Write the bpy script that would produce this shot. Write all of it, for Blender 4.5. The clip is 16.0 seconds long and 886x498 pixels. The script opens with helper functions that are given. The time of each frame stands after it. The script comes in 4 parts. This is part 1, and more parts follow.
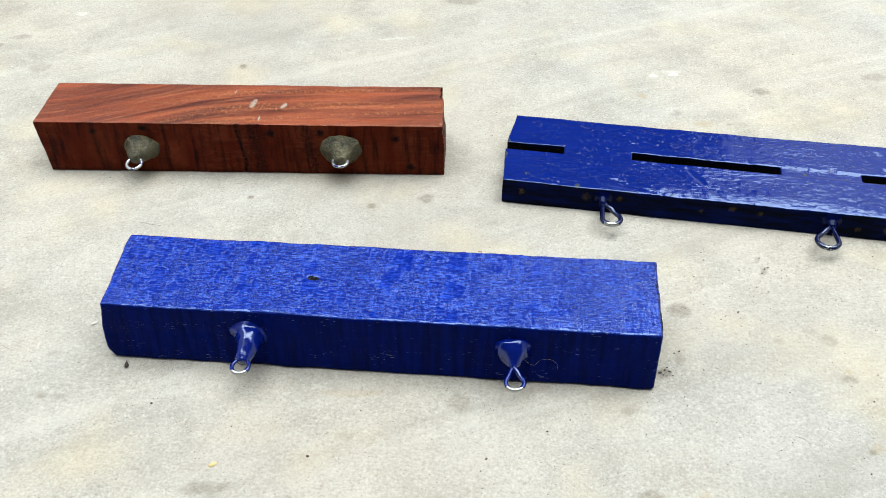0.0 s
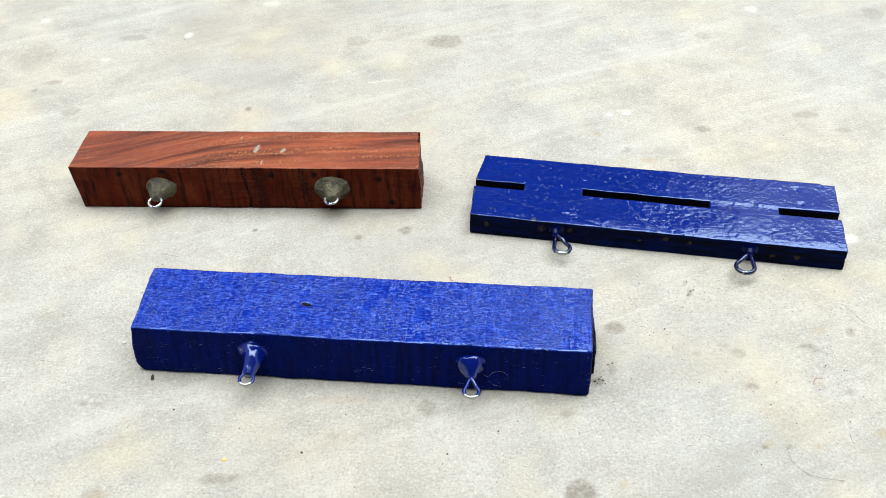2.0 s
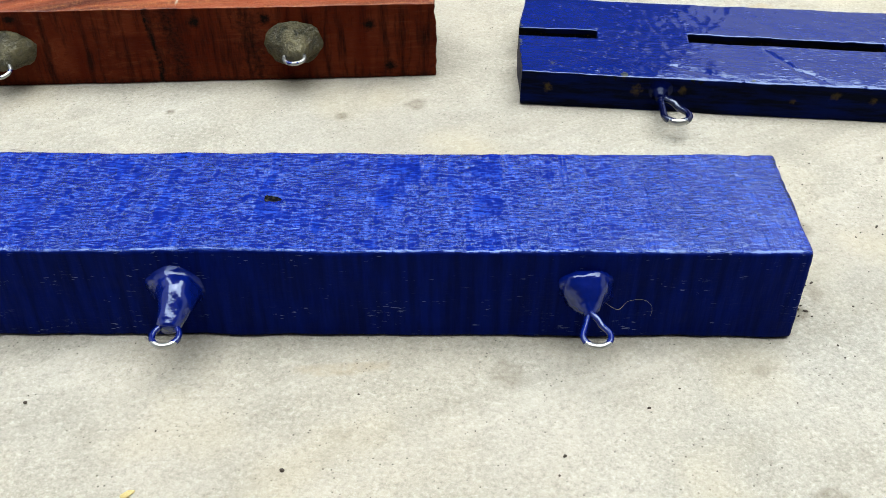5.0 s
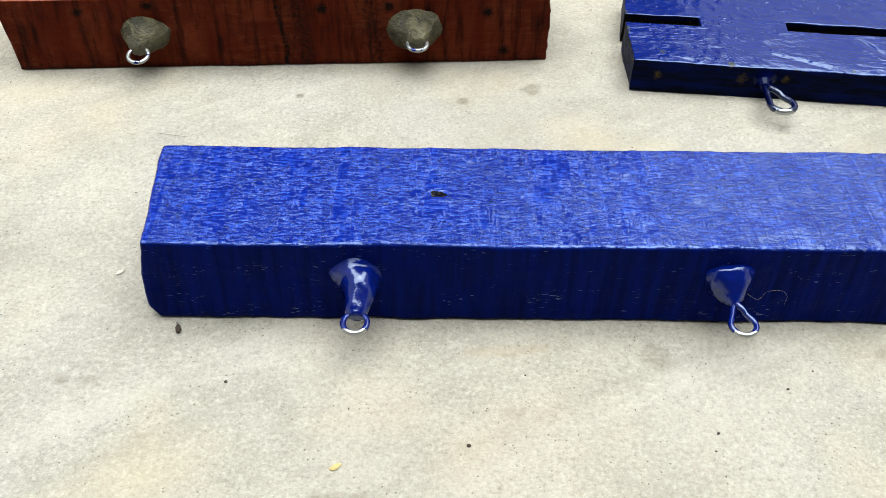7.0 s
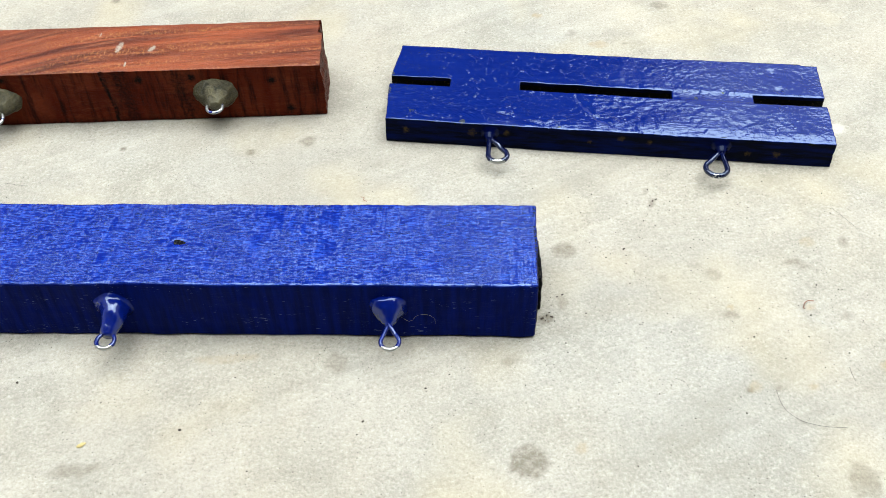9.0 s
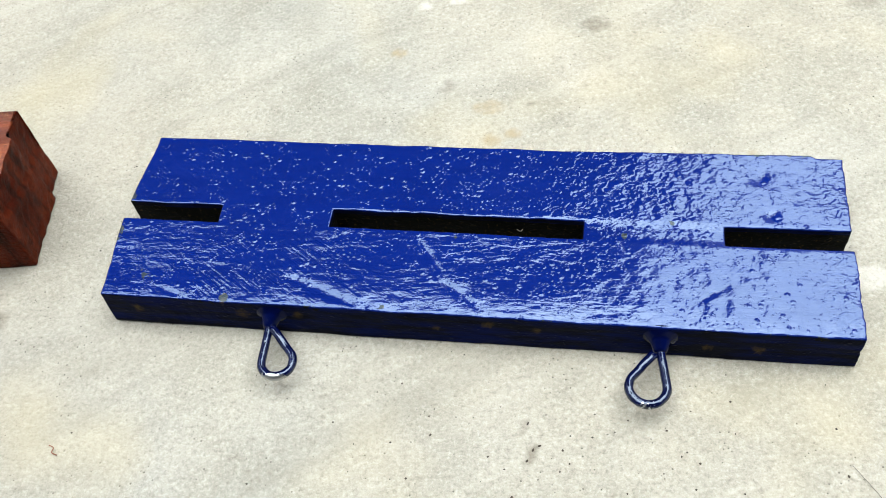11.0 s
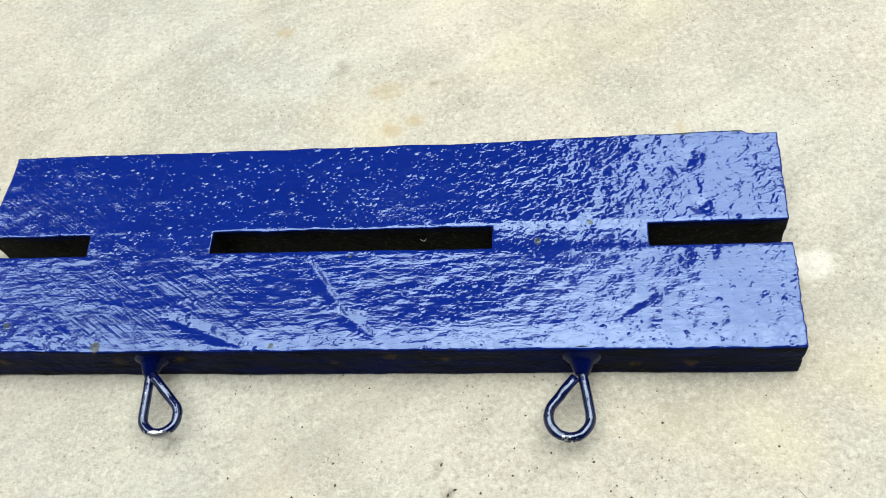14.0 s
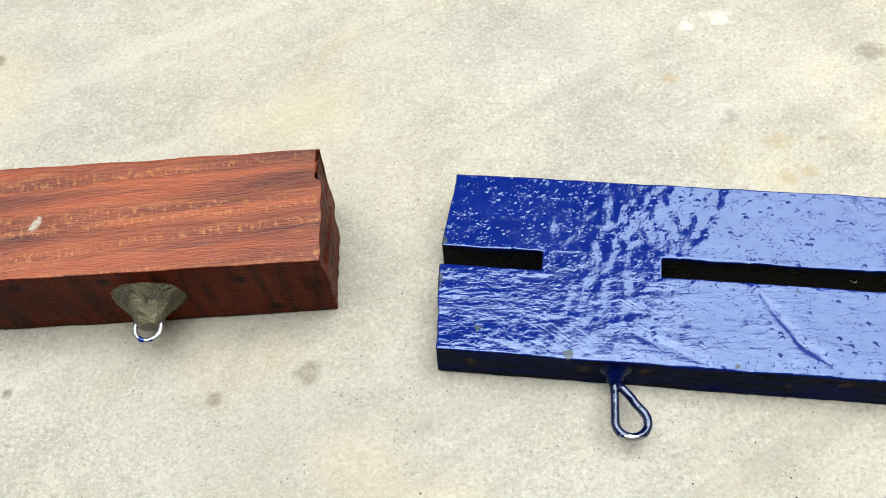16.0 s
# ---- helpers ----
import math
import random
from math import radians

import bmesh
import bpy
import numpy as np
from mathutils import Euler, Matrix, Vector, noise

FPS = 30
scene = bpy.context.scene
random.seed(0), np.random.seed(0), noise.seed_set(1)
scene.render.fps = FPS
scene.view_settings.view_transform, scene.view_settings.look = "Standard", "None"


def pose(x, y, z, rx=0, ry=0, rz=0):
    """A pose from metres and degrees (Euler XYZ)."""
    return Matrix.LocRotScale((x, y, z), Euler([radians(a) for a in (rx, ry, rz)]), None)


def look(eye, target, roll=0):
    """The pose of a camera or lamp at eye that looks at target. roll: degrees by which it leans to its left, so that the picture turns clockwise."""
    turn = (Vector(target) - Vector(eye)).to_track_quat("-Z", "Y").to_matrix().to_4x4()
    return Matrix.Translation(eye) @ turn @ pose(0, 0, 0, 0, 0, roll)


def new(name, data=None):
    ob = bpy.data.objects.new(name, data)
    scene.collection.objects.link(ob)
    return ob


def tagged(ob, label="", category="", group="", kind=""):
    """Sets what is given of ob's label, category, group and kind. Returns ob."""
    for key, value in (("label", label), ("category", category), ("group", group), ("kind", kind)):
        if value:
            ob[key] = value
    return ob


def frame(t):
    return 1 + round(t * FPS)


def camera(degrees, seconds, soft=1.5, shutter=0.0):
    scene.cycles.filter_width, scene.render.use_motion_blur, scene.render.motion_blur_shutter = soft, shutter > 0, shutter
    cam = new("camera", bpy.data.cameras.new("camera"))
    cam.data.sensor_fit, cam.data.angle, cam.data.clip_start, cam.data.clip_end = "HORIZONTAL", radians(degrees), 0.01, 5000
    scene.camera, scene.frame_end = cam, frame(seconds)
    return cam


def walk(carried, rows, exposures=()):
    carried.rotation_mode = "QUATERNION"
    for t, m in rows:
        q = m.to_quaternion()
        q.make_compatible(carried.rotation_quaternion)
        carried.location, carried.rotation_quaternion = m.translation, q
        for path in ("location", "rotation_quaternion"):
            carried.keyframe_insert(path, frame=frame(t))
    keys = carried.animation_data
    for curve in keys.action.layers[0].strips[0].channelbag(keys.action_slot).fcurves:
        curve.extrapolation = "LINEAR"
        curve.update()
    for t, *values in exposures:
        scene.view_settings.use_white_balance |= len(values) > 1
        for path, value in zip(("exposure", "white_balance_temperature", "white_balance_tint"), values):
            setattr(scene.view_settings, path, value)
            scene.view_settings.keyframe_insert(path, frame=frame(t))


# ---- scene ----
cam = camera(50.2, 16.0, 0.9)
PATH = [
    (0, (0.052, 0.014, 0.355), (0.011, 1.54, -0.937), -0.4),
    (0.5, (0.064, 0.011, 0.365), (0.022, 1.576, -0.879), -0.4),
    (1, (0.075, -0.016, 0.406), (0.028, 1.529, -0.863), -0.9),
    (1.5, (0.075, -0.04, 0.429), (0.019, 1.489, -0.859), -1.3),
    (2, (0.078, -0.044, 0.435), (0.015, 1.471, -0.87), -1.4),
    (2.5, (0.079, -0.037, 0.424), (0.002, 1.456, -0.905), -1.6),
    (3, (0.074, -0.027, 0.415), (-0.003, 1.441, -0.942), -1.2),
    (3.2, (0.069, -0.018, 0.403), (0.002, 1.437, -0.968), -0.7),
    (5.3, (-0.003, 0.12, 0.203), (0.115, 1.645, -1.084), 0.4),
    (5.5, (-0.02, 0.114, 0.195), (0.094, 1.623, -1.112), 0.3),
    (6, (-0.071, 0.107, 0.21), (0.036, 1.57, -1.149), 1.0),
    (6.5, (-0.064, 0.114, 0.234), (0.051, 1.551, -1.152), 1.4),
    (7, (-0.044, 0.111, 0.259), (0.083, 1.537, -1.138), 1.5),
    (7.5, (-0.015, 0.082, 0.289), (0.118, 1.52, -1.095), 1.1),
    (8, (0.021, 0.048, 0.329), (0.182, 1.485, -1.053), 1.5),
    (8.5, (0.04, 0.016, 0.362), (0.186, 1.432, -1.042), 1.0),
    (9, (0.094, 0.046, 0.365), (0.139, 1.415, -1.092), -1.1),
    (9.5, (0.175, 0.123, 0.349), (0.094, 1.442, -1.152), -4.6),
    (10, (0.216, 0.18, 0.331), (0.051, 1.456, -1.2), -7.5),
    (10.2, (0.233, 0.21, 0.323), (0.067, 1.464, -1.227), -7.9),
    (12.3, (0.18, 0.337, 0.239), (0.127, 1.391, -1.46), -10.7),
    (12.5, (0.179, 0.336, 0.238), (0.112, 1.39, -1.461), -11.5),
    (13, (0.197, 0.343, 0.247), (0.131, 1.379, -1.462), -12.1),
    (13.5, (0.227, 0.333, 0.255), (0.147, 1.357, -1.461), -13.0),
    (14, (0.247, 0.345, 0.27), (0.139, 1.336, -1.463), -14.3),
    (14.5, (0.235, 0.362, 0.281), (0.124, 1.337, -1.462), -13.8),
    (15, (0.215, 0.353, 0.271), (0.1, 1.338, -1.465), -12.5),
    (15.5, (0.165, 0.357, 0.291), (0.09, 1.368, -1.433), -8.6),
    (16, (0.088, 0.342, 0.31), (0.044, 1.377, -1.401), -6.1),
]
walk(cam, [(t, look(eye, target, roll)) for t, eye, target, roll in PATH], [(0.0, 2.46, 6400, 11), (0.5, 2.46, 6500, 11), (1.5, 2.46, 6400, 12), (3.0, 2.52, 6250, 11), (5.5, 2.44, 6680, 10), (7.5, 2.50, 6680, 10), (10.0, 2.50, 6480, 10), (12.5, 2.30, 6700, 8), (14.5, 2.40, 6740, 8), (15.5, 2.42, 6900, 9), (16.0, 2.44, 6740, 10)])

# ---- light ----
world = bpy.data.worlds.new("overcast_sky")
scene.world = world
world.use_nodes = True
wt = world.node_tree
sky = wt.nodes.new("ShaderNodeTexSky")
sky.sky_type = "NISHITA"
sky.sun_disc = False
sky.sun_elevation = radians(80)
sky.sun_rotation = radians(14)
sky.dust_density = 4.0
pale = wt.nodes.new("ShaderNodeHueSaturation")
pale.inputs["Saturation"].default_value = 0.35
wt.links.new(sky.outputs["Color"], pale.inputs["Color"])
wt.links.new(pale.outputs["Color"], wt.nodes["Background"].inputs["Color"])
wt.nodes["Background"].inputs["Strength"].default_value = 0.03

sun = new("sun", bpy.data.lights.new("sun", "SUN"))
sun.data.energy, sun.data.angle, sun.data.color = 1.5, radians(74), (0.86, 0.96, 1.0)
sun.matrix_world = look((0.20, 0.80, 2.2), (0.1, 0.4, 0.0))


# ---- materials ----
def material(name):
    m = bpy.data.materials.new(name)
    m.use_nodes = True
    return m, m.node_tree, m.node_tree.nodes["Principled BSDF"]


class Nodes:
    """Short ways to write a node tree."""

    def __init__(self, tree):
        self.tree = tree
        self.coord = self.add("ShaderNodeTexCoord").outputs["Object"]

    def add(self, kind, **values):
        n = self.tree.nodes.new(kind)
        for key, value in values.items():
            n.inputs[key.replace("_", " ")].default_value = value
        return n

    def link(self, a, b):
        self.tree.links.new(a, b)

    def scaled(self, sx, sy, sz, turn=0.0):
        t = self.add("ShaderNodeMapping")
        t.inputs["Rotation"].default_value = (0, 0, radians(-turn))
        self.link(self.coord, t.inputs["Vector"])
        n = self.add("ShaderNodeMapping")
        n.inputs["Scale"].default_value = (sx, sy, sz)
        self.link(t.outputs["Vector"], n.inputs["Vector"])
        return n.outputs["Vector"]

    def noise(self, vec, scale=1.0, detail=4.0, rough=0.55, warp=0.0):
        n = self.add("ShaderNodeTexNoise", Scale=scale, Detail=detail, Roughness=rough, Distortion=warp)
        self.link(vec, n.inputs["Vector"])
        return n.outputs["Fac"]

    def cells(self, vec, scale=1.0, feature="F1"):
        n = self.add("ShaderNodeTexVoronoi", Scale=scale)
        n.feature = feature
        self.link(vec, n.inputs["Vector"])
        return n.outputs["Distance"]

    def step(self, fac, lo, hi, to_lo=0.0, to_hi=1.0):
        n = self.add("ShaderNodeMapRange")
        for k, v in zip(range(1, 5), (lo, hi, to_lo, to_hi)):
            n.inputs[k].default_value = v
        self.link(fac, n.inputs[0])
        return n.outputs[0]

    def math(self, op, a, b=0.0):
        n = self.tree.nodes.new("ShaderNodeMath")
        n.operation = op
        for i, x in enumerate((a, b)):
            if isinstance(x, (int, float)):
                n.inputs[i].default_value = x
            else:
                self.link(x, n.inputs[i])
        return n.outputs[0]

    def mix(self, fac, a, b):
        n = self.tree.nodes.new("ShaderNodeMix")
        n.data_type = "RGBA"
        for i, x in ((0, fac), (6, a), (7, b)):
            if isinstance(x, (int, float)):
                n.inputs[i].default_value = x
            elif isinstance(x, tuple):
                n.inputs[i].default_value = (*x, 1)
            else:
                self.link(x, n.inputs[i])
        return n.outputs[2]

    def along(self, y, sx, sy, sz):
        """Coordinates whose second axis is a field of the mesh, to bend a grain."""
        a = self.tree.nodes.new("ShaderNodeSeparateXYZ")
        self.link(self.coord, a.inputs[0])
        b = self.tree.nodes.new("ShaderNodeCombineXYZ")
        for i, (v, k) in enumerate(((a.outputs[0], sx), (y, sy), (a.outputs[2], sz))):
            self.link(self.math("MULTIPLY", v, k), b.inputs[i])
        return b.outputs[0]

    def attribute(self, name):
        n = self.tree.nodes.new("ShaderNodeAttribute")
        n.attribute_name = name
        return n.outputs["Fac"]

    def bump(self, height, distance, strength=1.0, normal=None):
        n = self.add("ShaderNodeBump", Distance=distance, Strength=strength)
        self.link(height, n.inputs["Height"])
        if normal is not None:
            self.link(normal, n.inputs["Normal"])
        return n.outputs["Normal"]


def concrete():
    m, tree, bsdf = material("worn_cement")
    n = Nodes(tree)
    c = n.coord
    broad = n.noise(c, 5.0, 5.0, 0.6, 0.4)
    cloud = n.noise(c, 22.0, 6.0, 0.62, 0.3)
    fine = n.noise(c, 160.0, 5.0, 0.7)
    grain = n.noise(c, 1700.0, 3.0, 0.6)
    sand = n.noise(c, 640.0, 4.0, 0.68, 0.3)
    col = n.mix(n.step(broad, 0.36, 0.64), (0.345, 0.328, 0.284), (0.395, 0.352, 0.275))
    col = n.mix(n.step(cloud, 0.46, 0.72, 0.0, 0.80), col, (0.265, 0.245, 0.198))
    col = n.mix(n.step(cloud, 0.46, 0.28, 0.0, 0.40), col, (0.46, 0.425, 0.355))
    col = n.mix(n.step(fine, 0.54, 0.76, 0.0, 0.45), col, (0.24, 0.218, 0.179))
    col = n.mix(n.step(fine, 0.47, 0.28, 0.0, 0.45), col, (0.49, 0.455, 0.39))
    col = n.mix(n.step(grain, 0.56, 0.74, 0.0, 0.42), col, (0.16, 0.14, 0.104))
    col = n.mix(n.step(grain, 0.47, 0.30, 0.0, 0.35), col, (0.55, 0.51, 0.437))
    col = n.mix(n.step(sand, 0.53, 0.70, 0.0, 0.55), col, (0.18, 0.162, 0.128))
    col = n.mix(n.step(sand, 0.47, 0.31, 0.0, 0.48), col, (0.53, 0.50, 0.44))
    trowel = n.noise(n.scaled(5, 46, 20, 24), 1.0, 4.0, 0.6, 0.9)
    col = n.mix(n.step(trowel, 0.54, 0.74, 0.0, 0.40), col, (0.50, 0.465, 0.395))
    col = n.mix(n.step(trowel, 0.45, 0.30, 0.0, 0.30), col, (0.23, 0.212, 0.172))
    wide = n.noise(c, 2.6, 3.0, 0.55, 0.5)
    col = n.mix(n.step(wide, 0.48, 0.68, 0.0, 0.55), col, (0.27, 0.235, 0.19))
    specks = n.cells(c, 420.0)
    rare = n.noise(c, 75.0, 1.0, 0.5)
    col = n.mix(n.math("MULTIPLY", n.step(specks, 0.16, 0.09), n.step(rare, 0.52, 0.60, 0.0, 0.75)), col, (0.06, 0.05, 0.035))
    soft = n.noise(c, 13.0, 2.0, 0.5)
    col = n.mix(n.step(soft, 0.55, 0.72, 0.0, 0.35), col, (0.50, 0.42, 0.26))
    broken = n.step(n.noise(c, 300.0, 5.0, 0.72), 0.36, 0.58, 0.48, 1.05)
    for name, tone in (("dark_stain", (0.125, 0.106, 0.073)), ("warm_stain", (0.33, 0.245, 0.125)), ("pale_stain", (0.60, 0.56, 0.50))):
        col = n.mix(n.math("MULTIPLY", n.attribute(name), broken), col, tone)
    n.link(col, bsdf.inputs["Base Color"])
    n.link(n.step(cloud, 0.3, 0.7, 0.55, 0.75), bsdf.inputs["Roughness"])
    pits = n.step(n.cells(c, 420.0), 0.05, 0.3)
    h = n.math("ADD", n.math("ADD", n.math("MULTIPLY", fine, 0.7), n.math("MULTIPLY", sand, 0.24)), n.math("ADD", n.math("MULTIPLY", grain, 0.16), n.math("MULTIPLY", pits, 0.12)))
    n.link(n.bump(h, 0.0020, 1.0), bsdf.inputs["Normal"])
    bsdf.inputs["Specular IOR Level"].default_value = 0.3
    return m


def board_paint():
    m, tree, bsdf = material("glossy_blue_enamel")
    n = Nodes(tree)
    c = n.coord
    grainy, brushed = n.attribute("grainy"), n.attribute("brushed")
    streak = n.noise(n.scaled(150, 520, 300, 4), 1.0, 3.0, 0.5, 0.4)
    tufts = n.step(n.noise(n.scaled(28, 75, 60), 1.0, 3.0, 0.6), 0.42, 0.60, 0.30, 1.15)
    waves = n.noise(n.scaled(55, 110, 100, -4), 1.0, 2.0, 0.5)
    brush = n.noise(n.scaled(70, 900, 300, -34), 1.0, 2.0, 0.5)
    cross = n.noise(n.scaled(90, 1000, 300, 20), 1.0, 2.0, 0.5)
    drops = n.step(n.cells(n.scaled(330, 380, 380), 1.0), 0.06, 0.34, 1.0, 0.0)
    some = n.step(n.noise(n.scaled(150, 150, 150), 1.0, 3.0, 0.6), 0.51, 0.63)
    dust = n.math("MULTIPLY", n.step(n.cells(n.scaled(800, 900, 900), 1.0), 0.08, 0.36, 1.0, 0.0), n.step(n.noise(c, 260.0, 2.0, 0.6), 0.46, 0.60))
    pebble = n.noise(n.scaled(400, 520, 500, 20), 1.0, 1.0, 0.5, 0.5)
    fibre = n.noise(n.scaled(110, 1100, 600, 2), 1.0, 3.0, 0.6)
    tone = n.noise(n.scaled(35, 160, 100), 1.0, 4.0, 0.6)
    col = n.mix(tone, (0.0006, 0.0068, 0.094), (0.0008, 0.0115, 0.140))
    wear_shade = n.attribute("wear_shade")
    ragged = n.math("GREATER_THAN", n.math("ADD", wear_shade, n.math("MULTIPLY", n.math("SUBTRACT", n.noise(c, 420.0, 4.0, 0.65), 0.5), 0.9)), 0.5)
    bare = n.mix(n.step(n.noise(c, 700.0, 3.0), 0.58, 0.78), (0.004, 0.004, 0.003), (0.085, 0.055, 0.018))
    # side walls: grime, plus their shade put into a darker, duller colour
    grime_shade = n.math("MULTIPLY", n.attribute("dimmed"), n.step(n.noise(n.scaled(40, 200, 300), 1.0, 5.0, 0.65), 0.36, 0.58, 0.60, 0.97))
    col = n.mix(grime_shade, col, (0.0020, 0.0024, 0.0050))
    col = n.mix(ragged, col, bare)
    rust = n.math("ADD", n.attribute("ochre"), n.math("MULTIPLY", n.math("SUBTRACT", n.noise(c, 520.0, 4.0, 0.65), 0.5), 1.1))
    col = n.mix(n.step(rust, 0.50, 0.90, 0.0, 0.85), col, (0.060, 0.040, 0.013))
    n.link(col, bsdf.inputs["Base Color"])
    patch = n.step(n.noise(n.scaled(16, 26, 20), 1.0, 2.0, 0.5), 0.42, 0.66, 0.0, 0.06)
    n.link(n.math("ADD", n.math("MULTIPLY", n.math("MAXIMUM", ragged, n.attribute("dimmed")), 0.4), n.math("ADD", n.step(tone, 0.3, 0.7, 0.035, 0.08), patch)), bsdf.inputs["Roughness"])
    bsdf.inputs["IOR"].default_value = 1.66
    bsdf.inputs["Specular Tint"].default_value = (0.60, 0.78, 1.0, 1.0)
    n.link(n.step(n.attribute("dimmed"), 0, 1, 0.5, 0.02), bsdf.inputs["Specular IOR Level"])
    h = n.math("ADD", n.math("MULTIPLY", n.math("MULTIPLY", streak, n.math("MULTIPLY", grainy, tufts)), 0.30), n.math("MULTIPLY", waves, 0.14))
    h = n.math("ADD", h, n.math("MULTIPLY", n.math("MULTIPLY", drops, some), 0.26))
    h = n.math("ADD", h, n.math("MULTIPLY", dust, 0.09))
    h = n.math("ADD", h, n.math("MULTIPLY", n.math("MULTIPLY", pebble, n.attribute("pebbled")), 0.27))
    h = n.math("ADD", h, n.math("MULTIPLY", fibre, 0.035))
    h = n.math("ADD", h, n.math("MULTIPLY", n.math("MULTIPLY", n.math("ADD", brush, n.math("MULTIPLY", cross, 0.15)), n.math("MULTIPLY", brushed, n.step(n.noise(n.scaled(50, 90, 60), 1.0, 2.0, 0.5), 0.40, 0.62, 0.35, 1.1))), 0.21))
    n.link(n.bump(h, 0.0011, 1.0), bsdf.inputs["Normal"])
    return m


def block_paint():
    m, tree, bsdf = material("brushed_blue_paint")
    n = Nodes(tree)
    c = n.coord
    dimmed = n.attribute("dimmed")
    full = n.step(dimmed, 0, 1, 1.0, 0.0)
    along = n.noise(n.scaled(290, 1150, 1150), 1.0, 3.0, 0.55, 0.4)
    across = n.noise(n.scaled(700, 120, 120), 1.0, 3.0, 0.55, 0.4)
    bands = n.noise(n.scaled(300, 12, 12), 1.0, 3.0, 0.6)
    blot = n.noise(n.scaled(80, 110, 110), 1.0, 5.0, 0.65)
    zone = n.noise(n.scaled(45, 70, 70), 1.0, 4.0, 0.6)
    ridges = n.step(n.math("ADD", n.math("MULTIPLY", along, 0.8), n.math("MULTIPLY", across, 0.2)), 0.47, 0.60)
    # ridges on the top paler: their sky glints are put into the colour
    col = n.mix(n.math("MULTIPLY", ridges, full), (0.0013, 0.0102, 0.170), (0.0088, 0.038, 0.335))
    col = n.mix(n.step(blot, 0.50, 0.66, 0.0, 0.6), col, (0.0012, 0.0098, 0.165))
    pit = n.math("MULTIPLY", n.step(n.noise(n.scaled(420, 700, 700), 1.0, 3.0, 0.6), 0.56, 0.68), full)
    col = n.mix(n.math("MULTIPLY", pit, 0.6), col, (0.0004, 0.0030, 0.050))
    # sides darkened to carry their shade in the colour, streaked by saw marks
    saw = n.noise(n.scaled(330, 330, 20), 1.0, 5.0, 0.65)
    col = n.mix(n.math("MULTIPLY", dimmed, n.step(saw, 0.36, 0.64, 0.42, 0.76)), col, (0.0005, 0.0016, 0.020))
    nick = n.step(n.noise(n.scaled(330, 330, 1700), 1.0, 2.0, 0.5), 0.655, 0.70)
    where = n.step(n.noise(n.scaled(60, 60, 110), 1.0, 2.0, 0.5), 0.52, 0.64)
    col = n.mix(n.math("MULTIPLY", n.math("MULTIPLY", n.math("MULTIPLY", nick, where), dimmed), 0.8), col, (0.15, 0.18, 0.33))
    wear_shade = n.attribute("wear_shade")
    ragged = n.math("GREATER_THAN", n.math("ADD", wear_shade, n.math("MULTIPLY", n.math("SUBTRACT", n.noise(c, 600.0, 4.0, 0.65), 0.5), 0.9)), 0.5)
    col = n.mix(ragged, col, n.mix(n.step(n.noise(c, 900.0, 2.0), 0.5, 0.8), (0.002, 0.002, 0.004), (0.045, 0.038, 0.028)))
    n.link(col, bsdf.inputs["Base Color"])
    n.link(n.math("ADD", n.step(blot, 0.35, 0.65, 0.06, 0.12), n.math("MULTIPLY", n.math("MAXIMUM", ragged, dimmed), 0.4)), bsdf.inputs["Roughness"])
    bsdf.inputs["IOR"].default_value = 1.70
    bsdf.inputs["Specular Tint"].default_value = (0.52, 0.74, 1.0, 1.0)
    n.link(n.step(n.math("MAXIMUM", ragged, dimmed), 0, 1, 0.5, 0.02), bsdf.inputs["Specular IOR Level"])
    patchy = n.step(n.math("ADD", n.math("MULTIPLY", zone, 0.5), n.math("MULTIPLY", bands, 0.5)), 0.43, 0.57, 0.15, 1.2)
    h = n.math("ADD", n.math("MULTIPLY", n.math("MULTIPLY", n.math("ADD", ridges, n.math("MULTIPLY", along, 1.2)), patchy), 0.26), n.math("MULTIPLY", blot, 0.25))
    h = n.math("ADD", h, n.math("MULTIPLY", n.math("ADD", bands, across), 0.19))
    h = n.math("MULTIPLY", h, n.step(dimmed, 0, 1, 1.0, 0.15))
    h = n.math("ADD", h, n.math("MULTIPLY", n.math("MULTIPLY", n.noise(n.scaled(260, 260, 30), 1.0, 3.0, 0.6), dimmed), 0.7))
    n.link(n.bump(h, 0.00088, 1.0), bsdf.inputs["Normal"])
    return m


def blue_coat(name, low, high):
    m, tree, bsdf = material(name)
    n = Nodes(tree)
    lump = n.noise(n.coord, 260.0, 3.0, 0.5)
    col = n.mix(lump, low, high)
    wear_shade = n.attribute("wear_shade")
    ragged = n.math("GREATER_THAN", n.math("ADD", wear_shade, n.math("MULTIPLY", n.math("SUBTRACT", n.noise(n.coord, 800.0, 3.0, 0.6), 0.5), 0.8)), 0.5)
    n.link(n.mix(ragged, col, (0.42, 0.42, 0.40)), bsdf.inputs["Base Color"])
    n.link(n.math("MULTIPLY", ragged, 0.95), bsdf.inputs["Metallic"])
    n.link(n.step(ragged, 0, 1, 0.12, 0.36), bsdf.inputs["Roughness"])
    bsdf.inputs["IOR"].default_value = 1.7
    bsdf.inputs["Specular Tint"].default_value = (0.72, 0.84, 1.0, 1.0)
    # reflections of the ground held down on lumps and at mount roots
    n.link(n.step(n.attribute("dimmed"), 0, 1, 0.5, 0.08), bsdf.inputs["Specular IOR Level"])
    n.link(n.bump(lump, 0.0006, 0.5), bsdf.inputs["Normal"])
    return m


